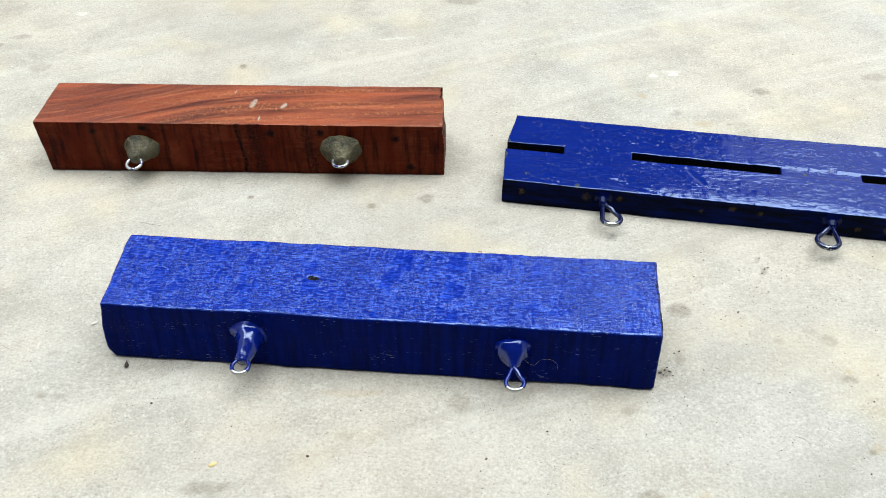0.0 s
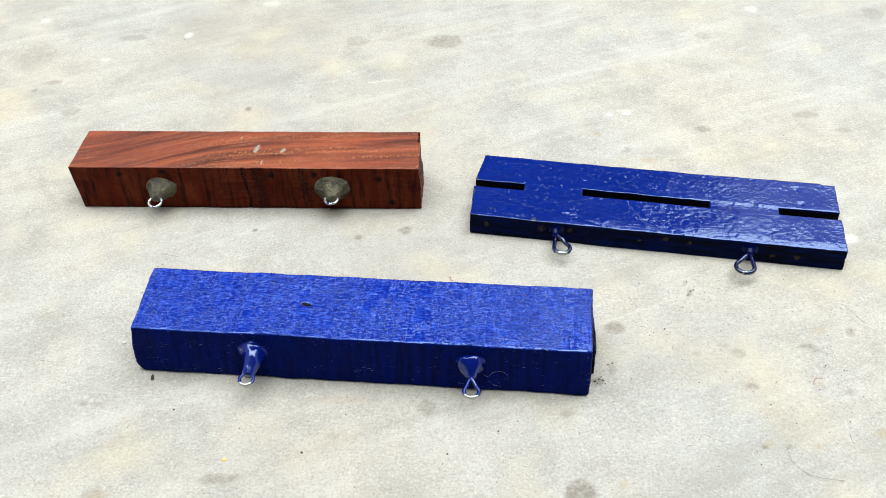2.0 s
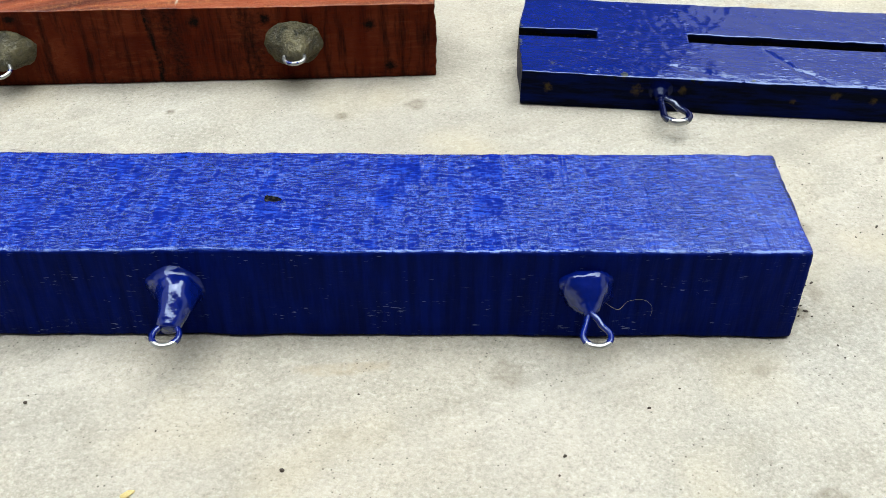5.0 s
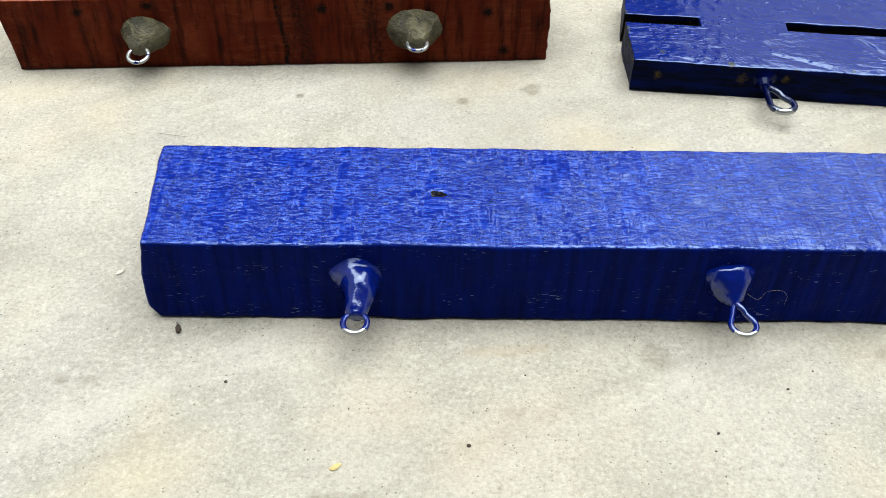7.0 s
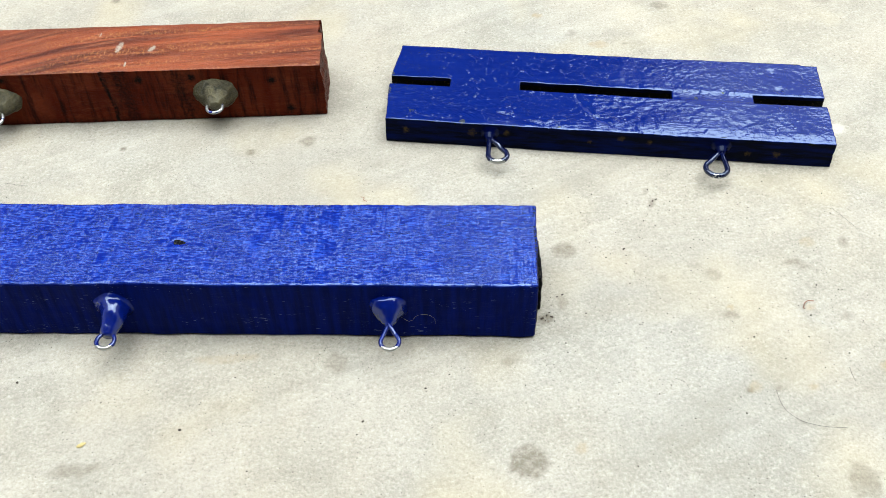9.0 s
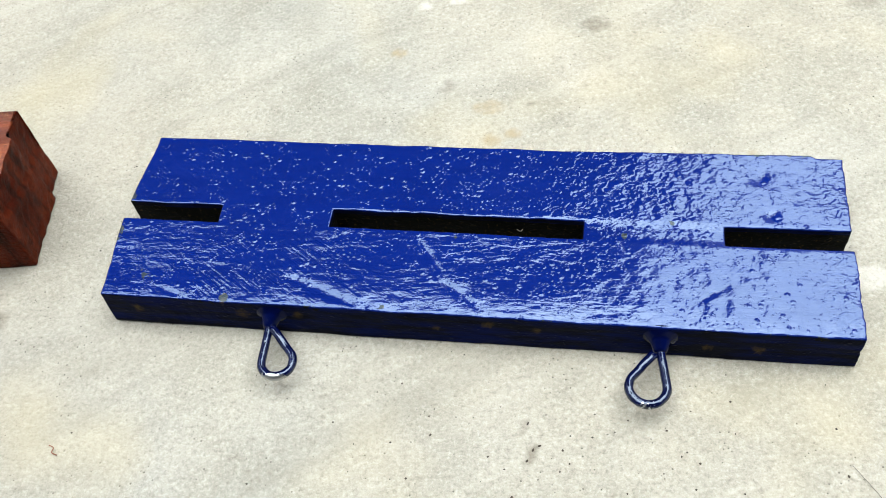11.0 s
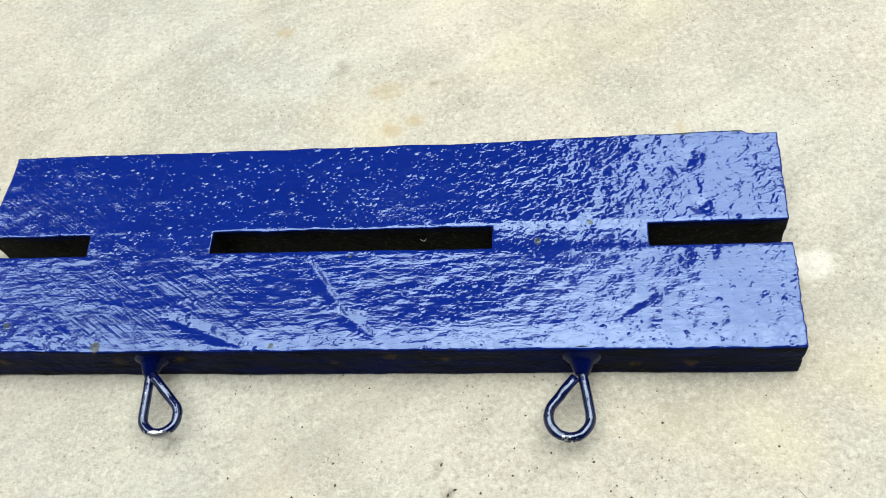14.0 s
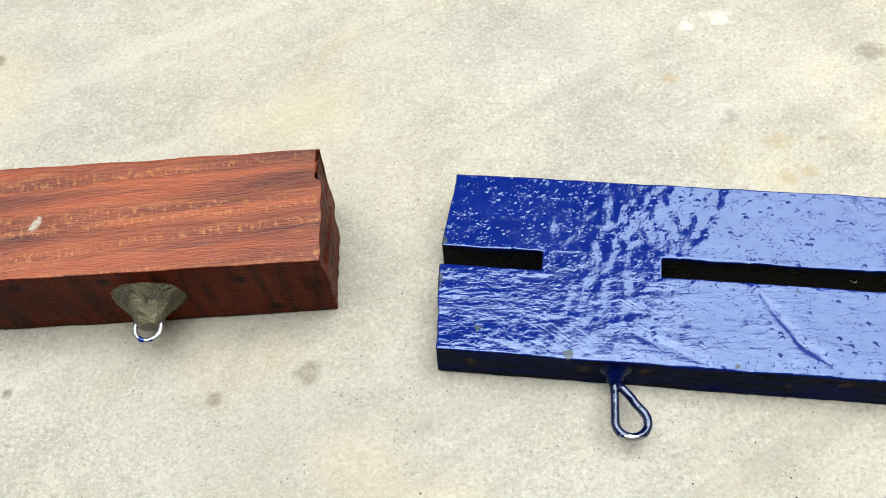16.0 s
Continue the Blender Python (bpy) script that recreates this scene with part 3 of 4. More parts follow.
# ---- slotted blue board ----
def build_board():
    thing = tagged(new("slotted_board"), "blue enamelled slotted wooden board with two wire eyelets on cement", "board")
    thing.matrix_world = pose(0.0772, 0.4812, 0, 0, 0, -8.8)
    L, W, H = 0.2540, 0.0722, 0.0163
    s0, s1 = 0.0325, 0.0400

    def solid(x, y):
        return not (s0 < y < s1 and (x < 0.0332 or 0.0757 < x < 0.1658 or x > 0.2135))

    bm = lattice(span([0, 0.0332, 0.0757, 0.1658, 0.2135, L], 0.0008), span([0, s0, s1, W], 0.0008), span([0, H - 0.0014, H - 0.0007, H], 0.0016), solid)
    wear_edges(bm, 0.0005, 0.00034, 4)
    for v in bm.verts:
        p = v.co
        top = smoothstep(H - 0.002, H - 0.0006, p.z)
        cut = 0.46 * groove(p, (0.1085, 0.0290), (0.1225, 0.0085), 0.0020) + 0.62 * groove(p, (0.1190, 0.0118), (0.1310, 0.0040), 0.0025)
        cut += 0.50 * groove(p, (0.0640, 0.0105), (0.0900, 0.0015), 0.0026) + 0.16 * groove(p, (0.0640, 0.0262), (0.0790, 0.0268), 0.0014) + 0.18 * groove(p, (0.0770, 0.0262), (0.0870, 0.0325), 0.0014)
        cut += 0.4 * groove(p, (0.0200, 0.0040), (0.0330, -0.0010), 0.0016) + 0.2 * groove(p, (0.2020, 0.0080), (0.2140, 0.0160), 0.0013)
        cut += 0.8 * spot(p, 0.2290, 0.0455, H, 0.0030) + 0.6 * spot(p, 0.2270, 0.0630, H, 0.0055) + 0.5 * spot(p, 0.1960, 0.0410, H, 0.0035)
        # thick paint bridges the two lands between the slots a little lower
        land = smoothstep(s0 - 0.002, s0 + 0.002, p.y) * (1 - smoothstep(s1 - 0.002, s1 + 0.002, p.y)) * smoothstep(0.12, 0.17, p.x)
        swell = 0.00022 * noise.noise(Vector((p.x * 38, p.y * 60, 2.0)))
        lip = max(math.exp(-((p.y - s1 - 0.0012) / 0.0009) ** 2) * (0.3 + 0.7 * (0.07 < p.x < 0.25)), 0.7 * math.exp(-((p.y - 0.0012) / 0.0008) ** 2), 0.5 * math.exp(-((p.y - s0 + 0.0012) / 0.0009) ** 2))
        p.z += top * 0.00020 * lip * (0.6 + noise.noise(Vector((p.x * 160, p.y * 90, 5.0))))
        p.z += top * (swell - 0.0009 * min(cut, 1.4) - 0.0005 * land)
        # the long edge is rounded over where the brush ran along it
        p.z -= top * (0.25 + 0.75 * smoothstep(0.05, 0.10, p.x)) * 0.00070 * max(0.0, 1 - p.y / (0.0072 + 0.0022 * noise.noise(Vector((p.x * 60, 0, 7.0))))) ** 2
        if p.y > W - 0.002:
            p.y += 0.0012 * smoothstep(0.16, 0.235, p.x) * (1 - smoothstep(0.2445, 0.2465, p.x))
        edge = smoothstep(0.012, 0.0, p.y)
        p.y -= 0.0012 * edge + 0.0012 * edge * (1 - p.z / H)
        p.x += 0.0012 * smoothstep(L - 0.004, L, p.x) - 0.0010 * smoothstep(0.004, 0.0, p.x)
        if p.x > L:
            p.x += 0.0004 * noise.noise(Vector((3.0, p.y * 520, p.z * 420)))
        if p.x < 0.002:
            p.x -= 0.0022 * smoothstep(0.0, 0.03, p.y) * (1 - smoothstep(0.042, W, p.y))

    def wear_shade(p):
        w = 0.0
        # slot walls: bare wood, blackened to put the slots' depth shade into the colour
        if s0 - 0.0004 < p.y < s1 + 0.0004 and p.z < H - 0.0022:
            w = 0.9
        if p.y < -0.0004:
            w = max(w, 0.30)
        w = max(w, 0.58 * spot(p, 0.0130, 0.0080, H, 0.007), 1.1 * spot(p, 0.0440, 0.0005, H, 0.003), 1.1 * spot(p, 0.1000, 0.0005, H, 0.002))
        rim = min(p.x + 0.001, L + 0.0012 - p.x, p.y + 0.0012, W - p.y)
        if p.z > H - 0.0025 and rim < 0.0030:
            w = max(w, 0.36 * (1 - rim / 0.0030) + 0.22 * noise.noise(p * 240))
        if p.x > L - 0.012 and p.z > H - 0.0025:
            w = max(w, 0.14 + 0.16 * (p.x - L + 0.012) / 0.012)
        return max(w, 0.7 * spot(p, 0.1960, 0.0410, H, 0.0030), 0.7 * spot(p, 0.1800, 0.0345, H, 0.004), 0.7 * spot(p, 0.1215, 0.0305, H, 0.0022))

    def ochre(p):
        if p.y > 0.004:
            return 0.0
        return max(1.05 * spot(p, x, -0.001, z, r) for x, z, r in ((0.0110, 0.009, 0.0050), (0.0500, 0.010, 0.0058), (0.0700, 0.011, 0.0046), (0.0440, H, 0.003), (0.1360, 0.011, 0.0044), (0.1520, 0.010, 0.0040), (0.1180, 0.008, 0.0036), (0.2240, 0.007, 0.0056), (0.2080, 0.006, 0.0044)))

    def scored(p):
        return max(groove(p, (0.1085, 0.0290), (0.1225, 0.0085), 0.0036), groove(p, (0.1190, 0.0118), (0.1310, 0.0040), 0.0046), groove(p, (0.0640, 0.0105), (0.0900, 0.0015), 0.0048))

    def grainy(p):
        return (1 - 0.9 * scored(p)) * (0.12 + 0.88 * (1 - smoothstep(s0 - 0.001, s1, p.y))) * (1 - 0.6 * smoothstep(0.165, 0.215, p.x))

    def pebbled(p):
        """Orange peel in the paint, coarsest towards the middle of the far half and at the sawn end."""
        near = smoothstep(s0, s1, p.y)
        band = smoothstep(0.125, 0.175, p.x) * (1 - 0.75 * smoothstep(0.195, 0.225, p.x))
        return 0.22 + (0.24 + 0.62 * near) * band + 0.8 * smoothstep(0.238, L, p.x)

    def brushed(p):
        if p.y > s1:
            return 0.45 * (1 - smoothstep(0.03, 0.06, p.x))
        return (1 - scored(p)) * smoothstep(0.0, 0.03, p.x) * (1 - smoothstep(0.085, 0.118, p.x + 0.3 * p.y)) * (1 - smoothstep(0.024, 0.031, p.y))

    part("board", bm, ENAMEL, thing, "", True, wear_shade=wear_shade, dimmed="sides", ochre=ochre, grainy=grainy, pebbled=pebbled, brushed=brushed)
    # eyelets: bent wire bedded in paint on the long edge
    for side, (x, cx, radius, way, gap) in enumerate(((0.0602, 0.0660, 0.0054, -1, 0.12), (0.1924, 0.1886, 0.0060, 1, 0.24))):
        loop = eye_loop((x, -0.0050, 0.0085), (cx, -0.0190), radius, way, gap)
        wire = [Vector((x, 0.001, 0.0085)), Vector((x, -0.002, 0.0085))] + loop
        eye = part("eyelet", tube(wire, 0.00148, 14, 0.12), NAVY, thing, "blue painted wire eyelet, bare steel at its tip",
                   wear_shade=lambda p, tip=(0.74, 0.46)[side]: max(0.33, tip * smoothstep(-0.0215, -0.0258, p.y)))
        lump = mound([(-0.0002, x, 0.0098, 0.0088, 0.0060), (-0.0014, x, 0.0098, 0.0060, 0.0050), (-0.0028, x, 0.0092, 0.0036, 0.0034), (-0.0064, x, 0.0086, 0.0019, 0.0019)], 5 + side, 0.08)
        part("paint_lump", lump, NAVY, eye, "", wear_shade=lambda p: 0.0, dimmed=lambda p: 1.0)
    return thing


build_board()


# ---- blue block ----
def build_blue_block():
    thing = tagged(new("wooden_block"), "brushed blue painted wooden block with two wire hooks, lying on cement", "wooden block")
    thing.matrix_world = pose(-0.1262, 0.3475, 0, 0, 0, -3.75)
    L, W, H = 0.2738, 0.0543, 0.0352
    bm = wear_edges(lattice(span([0, L], 0.0016), span([0, W], 0.0016), span([0, H - 0.0030, H], 0.0016)), 0.0013, 0.00055, 9)
    for v in bm.verts:
        p = v.co
        p.z -= 0.0018 * spot(p, 0.1000, 0.0275, H, 0.0026) + 0.0016 * spot(p, 0.1032, 0.0272, H, 0.0022)
        low = 1 - p.z / H
        p.x += (0.0018 * max(0.0, 1 - (L - p.x) / 0.06) - 0.0034 * max(0.0, 1 - p.x / 0.06)) * p.y / W
        p.x += max(0.0, 1 - p.x / 0.03) * (0.0032 * smoothstep(0.82, 1.0, low) - 0.0024 * smoothstep(0.0, 0.6, low))
        if p.y < 0.004:
            p.y -= (0.0022 + 0.0005 * noise.noise(Vector((p.x * 70, 0, 4.0)))) * (1 - p.z / H)
            p.z += 0.0003 * smoothstep(H - 0.002, H, p.z) * noise.noise(Vector((p.x * 420, 0, 2.0)))

    def wear_shade(p):
        w = 1.1 * max(spot(p, 0.1000, 0.0275, H - 0.001, 0.0036), spot(p, 0.1032, 0.0272, H - 0.001, 0.0030))
        if p.x > L - 0.0008:
            w = max(w, 0.46)
        if p.y < 0.0006:
            w = max(w, 0.17 + 0.2 * noise.noise(p * 120))
        return w

    part("body", bm, BRUSHED, thing, "", wear_shade=wear_shade, dimmed="sides")
    # splintered stub left on the sawn end
    stub = wear_edges(lattice(span([L - 0.001, L + 0.0031], 0.0010), span([0.0150, 0.0430], 0.0015), span([0.0, 0.0275], 0.0015)), 0.0008, 0.0011, 3)
    for v in stub.verts:
        p = v.co
        p.z -= 0.0035 * smoothstep(0.032, 0.046, p.y) * (p.z / 0.0275) + 0.0030 * smoothstep(L + 0.0005, L + 0.0015, p.x) * (p.z / 0.0275)
        if p.x > L + 0.0005:
            p.x += 0.0005 * math.sin(p.y * 130) - 0.0008 * smoothstep(0.02, 0.03, p.z)
    part("splintered_stub", stub, BRUSHED, thing, "dark splintered stub on the sawn end", wear_shade=lambda p: 0.68, dimmed=lambda p: 1.0)
    low = wear_edges(lattice(span([L - 0.001, L + 0.0009], 0.0012), span([0.0030, 0.0160], 0.0015), span([0.0, 0.0180], 0.0015)), 0.0006, 0.0006, 5)
    part("splintered_stub", low, BRUSHED, thing, "dark splintered stub on the sawn end", wear_shade=lambda p: 0.68, dimmed=lambda p: 1.0)
    # hooks
    hooks = (
        (0.0735, [(0.0006, -0.0008, 0.0205, 0.0106, 0.0092), (-0.0022, -0.0008, 0.0203, 0.0086, 0.0084), (-0.0052, 0.0006, 0.0208, 0.0064, 0.0072), (-0.0100, 0.0010, 0.0206, 0.0052, 0.0054), (-0.0158, 0.0004, 0.0192, 0.0040, 0.0034), (-0.0180, 0.0004, 0.0190, 0.0026, 0.0022)],
         (0.0, -0.0155, 0.0190), (-0.0004, -0.0246, 0.0184), 0.0082, 0.0),
        (0.2040, [(0.0006, 0.0004, 0.0205, 0.0098, 0.0082), (-0.0018, 0.0, 0.0206, 0.0090, 0.0078), (-0.0044, 0.0, 0.0204, 0.0072, 0.0066), (-0.0074, 0.0, 0.0196, 0.0044, 0.0042), (-0.0094, 0.0, 0.0188, 0.0024, 0.0022), (-0.0108, 0.0, 0.0185, 0.0014, 0.0014)],
         (0.0, -0.0098, 0.0183), (0.0012, -0.0235, 0.0175), 0.0086, 0.0014),
    )
    for k, (x, rings, neck, tip, width, shear) in enumerate(hooks):
        lump = mound([(y, x + cx, cz, rx, rz) for y, cx, cz, rx, rz in rings], 11 + k, (0.10, 0.22)[k])
        base = part("hook_mount", lump, COAT, thing, "blue painted putty mount", wear_shade=lambda p: 0.0, dimmed=lambda p: smoothstep(-0.004, 0.0, p.y))
        loop = eye_loop((x + neck[0], neck[1], neck[2]), (x + neck[0] + shear, tip[1] + width / 2), width / 2, (1, -1)[k], 0.0, neck[2] - tip[2])
        far = min(p.y for p in loop)
        part("wire_loop", tube(loop, 0.00102, 12, 0.14), COAT, base, "blue painted wire loop, bare steel at its tip",
             wear_shade=lambda p, far=far: 0.8 * smoothstep(far + 0.0026, far + 0.0002, p.y))
    return thing


build_blue_block()


# ---- red block ----
def build_red_block():
    thing = tagged(new("wooden_block"), "bare reddish hardwood block with two putty-set wire hooks, lying on cement", "wooden block")
    thing.matrix_world = pose(-0.2165, 0.5088, 0, 0, 0, -0.55)
    L, W, H = 0.2555, 0.0475, 0.0365
    bm = wear_edges(lattice(span([0, L], 0.0016), span([0, W], 0.0016), span([0, H], 0.0016)), 0.0005, 0.00032, 21)
    for v in bm.verts:
        p = v.co
        if p.x > L - 0.001:
            p.x += 0.0009 * smoothstep(0.0, 0.0016, 0.0235 - p.z - 0.25 * (p.y - 0.02)) - 0.0022 * smoothstep(0.033, 0.0345, p.y)
            p.x += 0.0007 * noise.noise(p * 300)
        p.x += 0.0028 * (1 - p.x / L) * (1 - p.z / H)
        top = smoothstep(H - 0.002, H - 0.0005, p.z)
        p.z -= top * 0.0006 * (groove(p, (0.1395, 0.0005), (0.1415, 0.0140), 0.0012) + groove(p, (0.1190, 0.0330), (0.1205, 0.0440), 0.0010))
        if p.y < 0.001:
            p.y += 0.0008 * spot(Vector((p.x, 0, 0)), 0.1285 + 0.002 * math.sin(p.z * 160), 0, 0, 0.0012)

    def wear_shade(p):
        w = 0.0
        if p.y < 0.0012:
            x = p.x - 0.0009 * math.sin(p.z * 150) - 0.05 * (0.018 - p.z)
            w = max(w, 1.0 - abs(x - 0.1285) / 0.0022, 0.62 * (1 - abs(x - 0.138) / 0.014), 0.55 * (1 - abs(x - 0.172) / 0.020))
            # foot darkened to paint in its shadow, besides dark patches in the wood
            w = max(w, 0.5 * smoothstep(0.008, 0.0, p.z), *(0.95 * spot(p, a, 0, b, r) for a, b, r in ((0.0680, 0.0330, 0.006), (0.1790, 0.0310, 0.006), (0.2260, 0.0270, 0.006), (0.1480, 0.0300, 0.006), (0.0360, 0.0300, 0.005), (0.2350, 0.0060, 0.006))))
        # sawn end toned down: shade painted into the wood colour
        if p.x > L - 0.003:
            w = max(w, 0.38)
        return max(0.0, w)

    def chalk(p):
        if p.z < H - 0.002:
            return 0.0
        w = max(groove(p, (0.1330, 0.0180), (0.1350, 0.0310), 0.0042), groove(p, (0.1520, 0.0180), (0.1555, 0.0260), 0.0042))
        return max(0.80 * w, 0.9 * groove(p, (0.1395, 0.0), (0.1415, 0.0140), 0.0011), 0.8 * groove(p, (0.1190, 0.0330), (0.1205, 0.0440), 0.0010))

    def flow(p):
        # the grain runs aslant at one end and straightens out along the block
        x = p.x
        bend = 0.15 * x + 0.45 * 0.016 * math.log1p(math.exp((x - 0.025) / 0.016)) - 0.54 * 0.020 * math.log1p(math.exp((x - 0.095) / 0.020))
        return p.y - bend

    part("body", bm, WOOD, thing, "", wear_shade=wear_shade, pale=chalk, flow=flow, ripple=lambda p: smoothstep(0.04, 0.11, p.x), dimmed="sides")
    hooks = (
        (0.0650, [(0.0006, 0.0002, 0.0184, 0.0116, 0.0094), (-0.0018, 0.0002, 0.0184, 0.0102, 0.0086), (-0.0046, -0.0006, 0.0178, 0.0076, 0.0068), (-0.0080, -0.0020, 0.0168, 0.0048, 0.0048), (-0.0106, -0.0022, 0.0160, 0.0032, 0.0028)],
         (-0.0020, -0.0084, 0.0160), (-0.0020, -0.0176, 0.0140)),
        (0.1912, [(0.0006, 0.0, 0.0186, 0.0142, 0.0112), (-0.0016, 0.0, 0.0186, 0.0122, 0.0102), (-0.0040, 0.0002, 0.0188, 0.0092, 0.0086), (-0.0070, 0.0006, 0.0186, 0.0062, 0.0064), (-0.0104, 0.0010, 0.0180, 0.0046, 0.0042), (-0.0120, 0.0010, 0.0178, 0.0030, 0.0026)],
         (0.0010, -0.0076, 0.0178), (0.0010, -0.0166, 0.0172)),
    )
    for k, (x, rings, neck, tip) in enumerate(hooks):
        lump = mound([(y, x + cx, cz, rx, rz) for y, cx, cz, rx, rz in rings], 31 + k, 0.10)
        base = part("hook_mount", lump, PUTTY, thing, "olive grey putty mount")
        loop = eye_loop((x + neck[0], neck[1], neck[2]), (x + tip[0], tip[1] + 0.0046), 0.0046, 1, 0.0, neck[2] - tip[2])
        part("wire_loop", tube(loop, 0.00092, 12, 0.10), COAT, base, "steel wire loop with traces of blue paint",
             wear_shade=lambda p: 0.62 + 0.5 * noise.noise(p * 300))
    return thing


build_red_block()


# ---- litter on the ground ----
def flake(name, label, x, y, lx, ly, lz, turn, mat, seed):
    bm = bmesh.new()
    bmesh.ops.create_icosphere(bm, subdivisions=2, radius=1.0)
    for v in bm.verts:
        w = 1 + 0.35 * noise.noise(v.co * 1.7 + Vector((seed, 0, 0)))
        v.co = Vector((v.co.x * lx * w, v.co.y * ly * w, max(0.0, lz + v.co.z * lz * w)))
    ob = tagged(part(name, bm, mat, None, label), category=name.replace("_", " "))
    ob.matrix_world = pose(x, y, -0.0003, 0, 0, turn)
    return ob


def strand(name, label, points, radius, mat, category):
    pts = [Vector(p) for p in points]
    fine = []
    for i in range(len(pts) - 1):
        a, b, c, d = pts[max(i - 1, 0)], pts[i], pts[i + 1], pts[min(i + 2, len(pts) - 1)]
        for t in np.linspace(0, 1, 6, endpoint=False):
            t = float(t)
            fine.append(0.5 * (2 * b + (c - a) * t + (2 * a - 5 * b + 4 * c - d) * t * t + (3 * b - a - 3 * c + d) * t ** 3))
    fine.append(pts[-1])
    return tagged(part(name, tube(fine, radius, 5), mat, None, label), category=category)


flake("leaf_flake", "small yellow dry leaf flake on cement", -0.0615, 0.2785, 0.0022, 0.0010, 0.0004, 32, LEAF, 1)
flake("soil_crumb", "small dark brown soil crumb beside the blue block", -0.1180, 0.3390, 0.0010, 0.0020, 0.0009, 8, SOIL, 2)
flake("soil_crumb", "tiny black soil crumb on cement", -0.0185, 0.2840, 0.0008, 0.0006, 0.0005, 0, SOIL, 3)
flake("lime_chip", "tiny white lime chip on cement", -0.1435, 0.3690, 0.0017, 0.0010, 0.0005, 40, CHIP, 4)
flake("soil_crumb", "tiny black soil crumb on cement", 0.0930, 0.3005, 0.0006, 0.0004, 0.0004, 0, SOIL, 5)
flake("soil_crumb", "tiny black soil crumb on cement", 0.0640, 0.2840, 0.0007, 0.0004, 0.0004, 20, SOIL, 6)
for k, (x, y, lx, turn) in enumerate(((0.1520, 0.3390, 0.0013, 20), (0.1545, 0.3408, 0.0009, 70), (0.1568, 0.3398, 0.0011, -30), (0.1560, 0.3425, 0.0006, 10), (0.1535, 0.3375, 0.0007, 50), (0.1612, 0.3525, 0.0007, 0), (0.1640, 0.3538, 0.0009, 35), (0.1580, 0.3370, 0.0005, 0))):
    flake("paint_crumb", "dark crumbled paint flake on cement beside the blue block", x, y, lx * 0.85, lx * 0.45, 0.0003, turn, SOIL, 40 + k)
for k, (x, y, lx, turn) in enumerate(((0.2206, 0.4150, 0.0006, 40), (0.2228, 0.4185, 0.0006, 70), (0.2250, 0.4198, 0.0006, 10), (0.2219, 0.4277, 0.0006, 60), (0.2005, 0.3833, 0.0008, 45))):
    flake("soil_crumb", "small dark soil crumb on cement beside the slotted board", x, y, lx, lx * 0.5, 0.0004, turn, SOIL, 60 + k)
for k, (x, y) in enumerate(((0.2531, 0.3217), (0.2846, 0.3335), (0.2956, 0.3096), (0.2935, 0.3527), (0.2380, 0.2788))):
    flake("soil_crumb", "tiny black soil crumb on cement", x, y, 0.0005, 0.0004, 0.0003, 30 * k, SOIL, 10 + k)
flake("soil_crumb", "tiny black soil crumb on cement", -0.0990, 0.3145, 0.0006, 0.0006, 0.0004, 0, SOIL, 7)
strand("hair", "thin dark curved hair lying on cement", [(0.2547, 0.2903, 0.0003), (0.2553, 0.2808, 0.0005), (0.2609, 0.2735, 0.0004), (0.2704, 0.2699, 0.0003), (0.2805, 0.2686, 0.0003)], 0.00010, HAIR, "hair")
strand("hair", "short thin dark hair lying on cement", [(0.2927, 0.3012, 0.0003), (0.2924, 0.2970, 0.0005), (0.2928, 0.2933, 0.0003)], 0.00010, HAIR, "hair")
strand("hair", "thin dark straight hair lying on cement", [(0.3192, 0.4067, 0.0003), (0.3233, 0.3990, 0.0005), (0.3275, 0.3908, 0.0003)], 0.00009, HAIR, "hair")
strand("hair", "thin dark hair lying between the blocks", [(-0.1423, 0.4552, 0.0003), (-0.1367, 0.4534, 0.0005), (-0.1283, 0.4517, 0.0003)], 0.00009, HAIR, "hair")
strand("hair", "short thin hair beside the blue block", [(-0.1957, 0.3530, 0.0003), (-0.1883, 0.3521, 0.0005), (-0.1821, 0.3493, 0.0003)], 0.00009, HAIR, "hair")
strand("hair", "thin dark bent hair lying on cement", [(-0.1694, 0.2668, 0.0003), (-0.1652, 0.2639, 0.0005), (-0.1622, 0.2599, 0.0003)], 0.00009, HAIR, "hair")
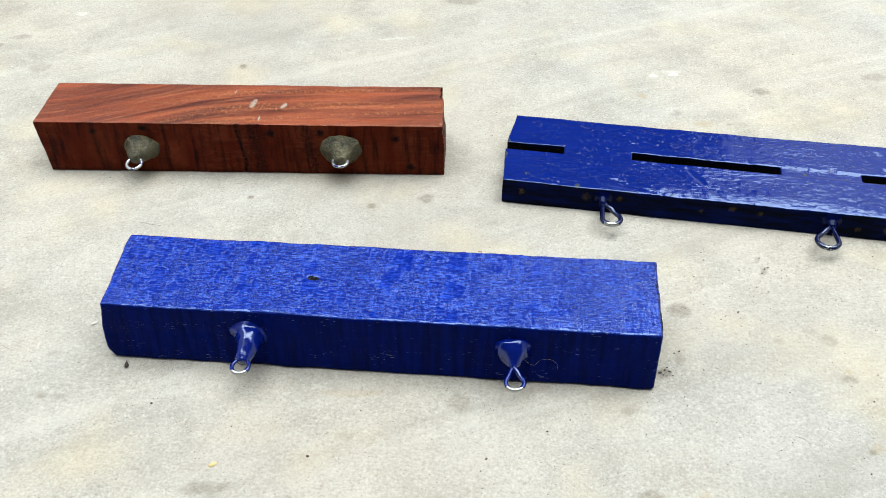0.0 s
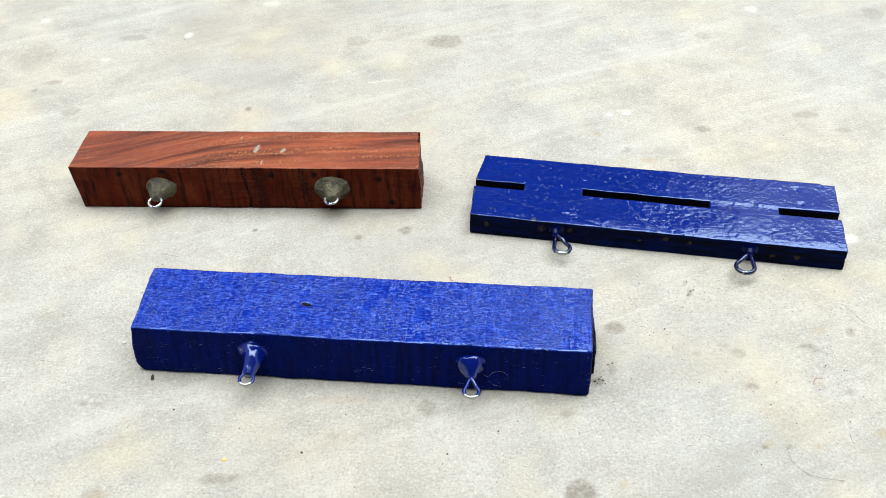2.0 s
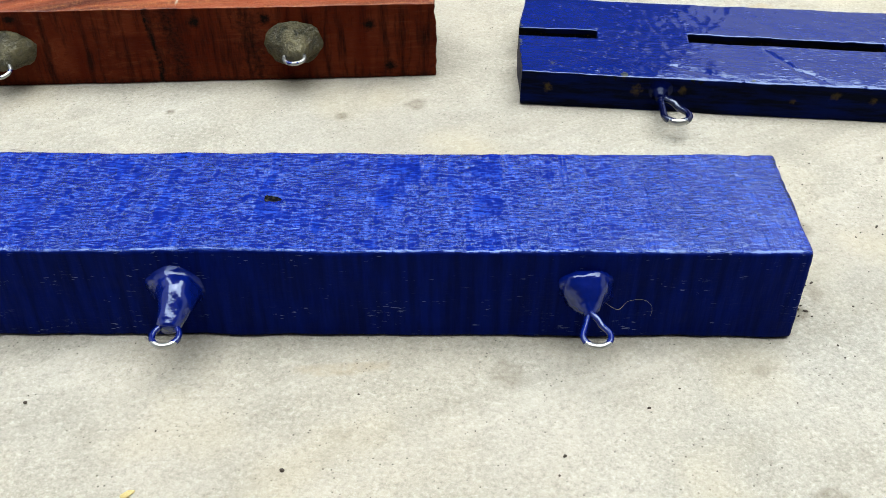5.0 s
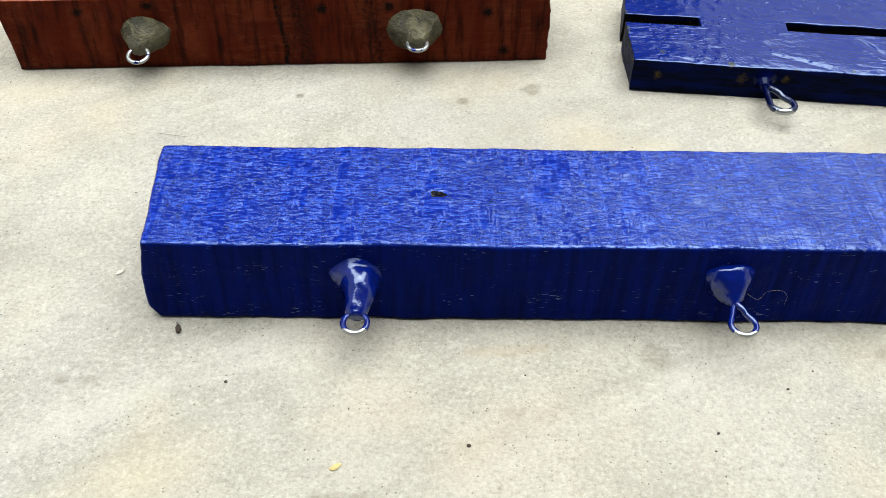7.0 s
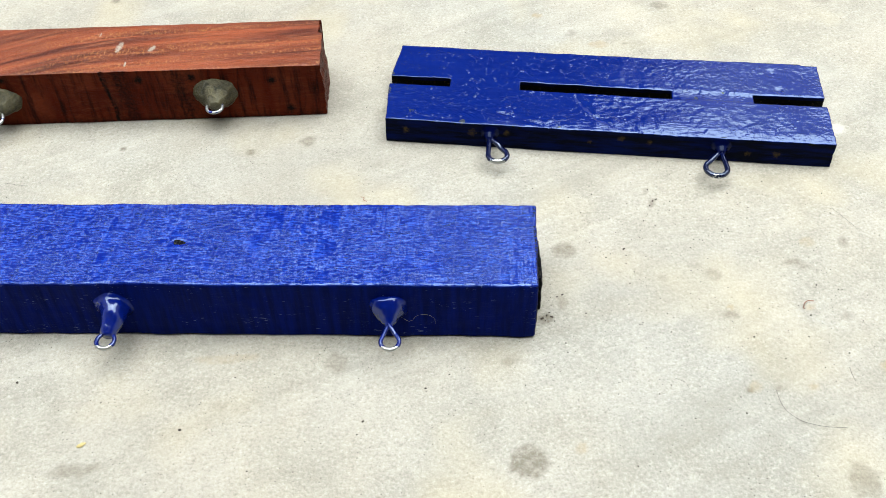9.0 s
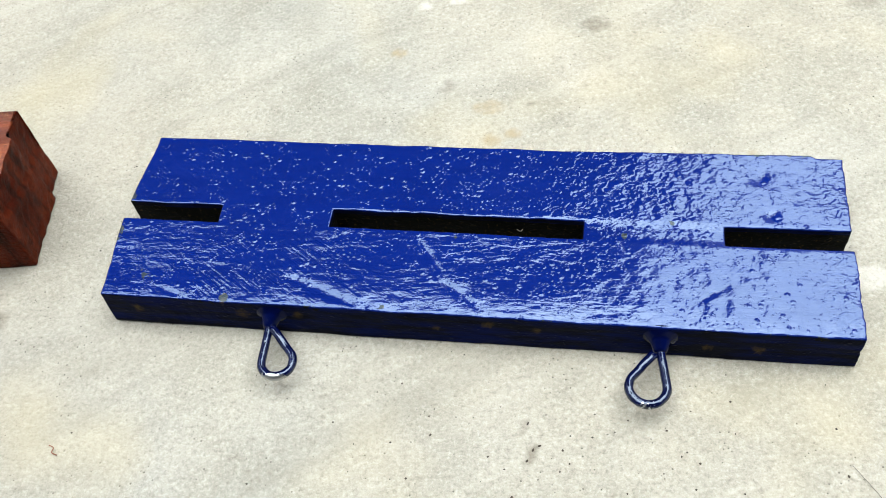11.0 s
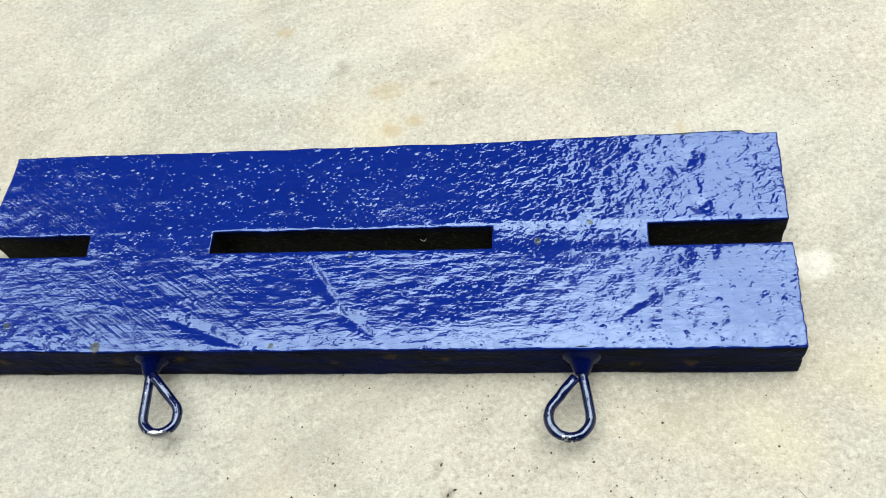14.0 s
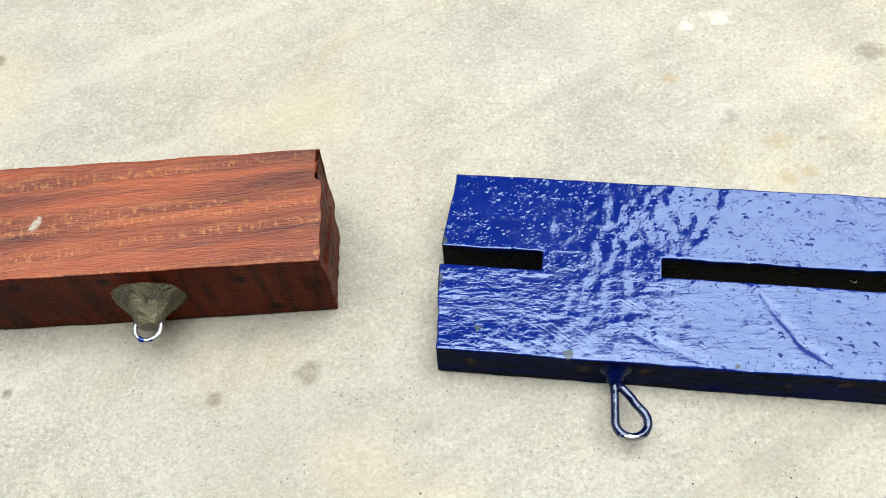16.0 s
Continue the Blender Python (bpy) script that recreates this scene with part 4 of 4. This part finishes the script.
strand("hair", "short thin curved hair lying on cement", [(0.2093, 0.2997, 0.0003), (0.2135, 0.2970, 0.0005), (0.2150, 0.2934, 0.0003)], 0.00008, HAIR, "hair")
strand("twig", "tiny curled red-brown twig on cement", [(0.0612, 0.4312, 0.0004), (0.0632, 0.4300, 0.0009), (0.0628, 0.4284, 0.0006), (0.0648, 0.4274, 0.0004)], 0.00018, RUST, "twig")
strand("twig", "tiny curled brown dry stalk on cement", [(0.2822, 0.3372, 0.0004), (0.2830, 0.3400, 0.0008), (0.2852, 0.3418, 0.0010), (0.2885, 0.3420, 0.0005)], 0.00022, RUST, "twig")
strand("lint_thread", "fine pale lint thread caught in the slot", [(0.2236, 0.4996, 0.0090), (0.2250, 0.4976, 0.0100), (0.2262, 0.4990, 0.0095), (0.2275, 0.5002, 0.0100), (0.2283, 0.4998, 0.0090)], 0.00014, LINT, "lint")
strand("lint_thread", "fine pale lint thread clinging to the blue block", [(0.0830, 0.3290, 0.0180), (0.0870, 0.3280, 0.0160), (0.0905, 0.3300, 0.0175), (0.0950, 0.3295, 0.0185), (0.0985, 0.3300, 0.0150), (0.0990, 0.3305, 0.0100)], 0.00005, LINT, "lint")


def grit():
    """Loose sand grains strewn over the cement."""
    rng = random.Random(7)
    bm = bmesh.new()
    for k in range(520):
        x, y, s = rng.uniform(-0.40, 0.50), rng.uniform(0.20, 0.90), rng.uniform(0.00018, 0.00050)
        if k >= 260:
            x, y = rng.gauss(0.22, 0.07), rng.gauss(0.37, 0.05)
        pts = [bm.verts.new((x + s * dx * rng.uniform(0.6, 1.3), y + s * dy * rng.uniform(0.6, 1.3), -0.0003 + s * dz)) for dx, dy, dz in ((1, 0, 0.3), (0, 1, 0.3), (-1, 0, 0.3), (0, -1, 0.3), (0, 0, 1.1))]
        for a in range(4):
            bm.faces.new((pts[a], pts[(a + 1) % 4], pts[4]))
    return tagged(part("sand_grit", bm, SOIL, None, "loose dark sand grains strewn over cement"), category="grit", kind="stuff")


grit()
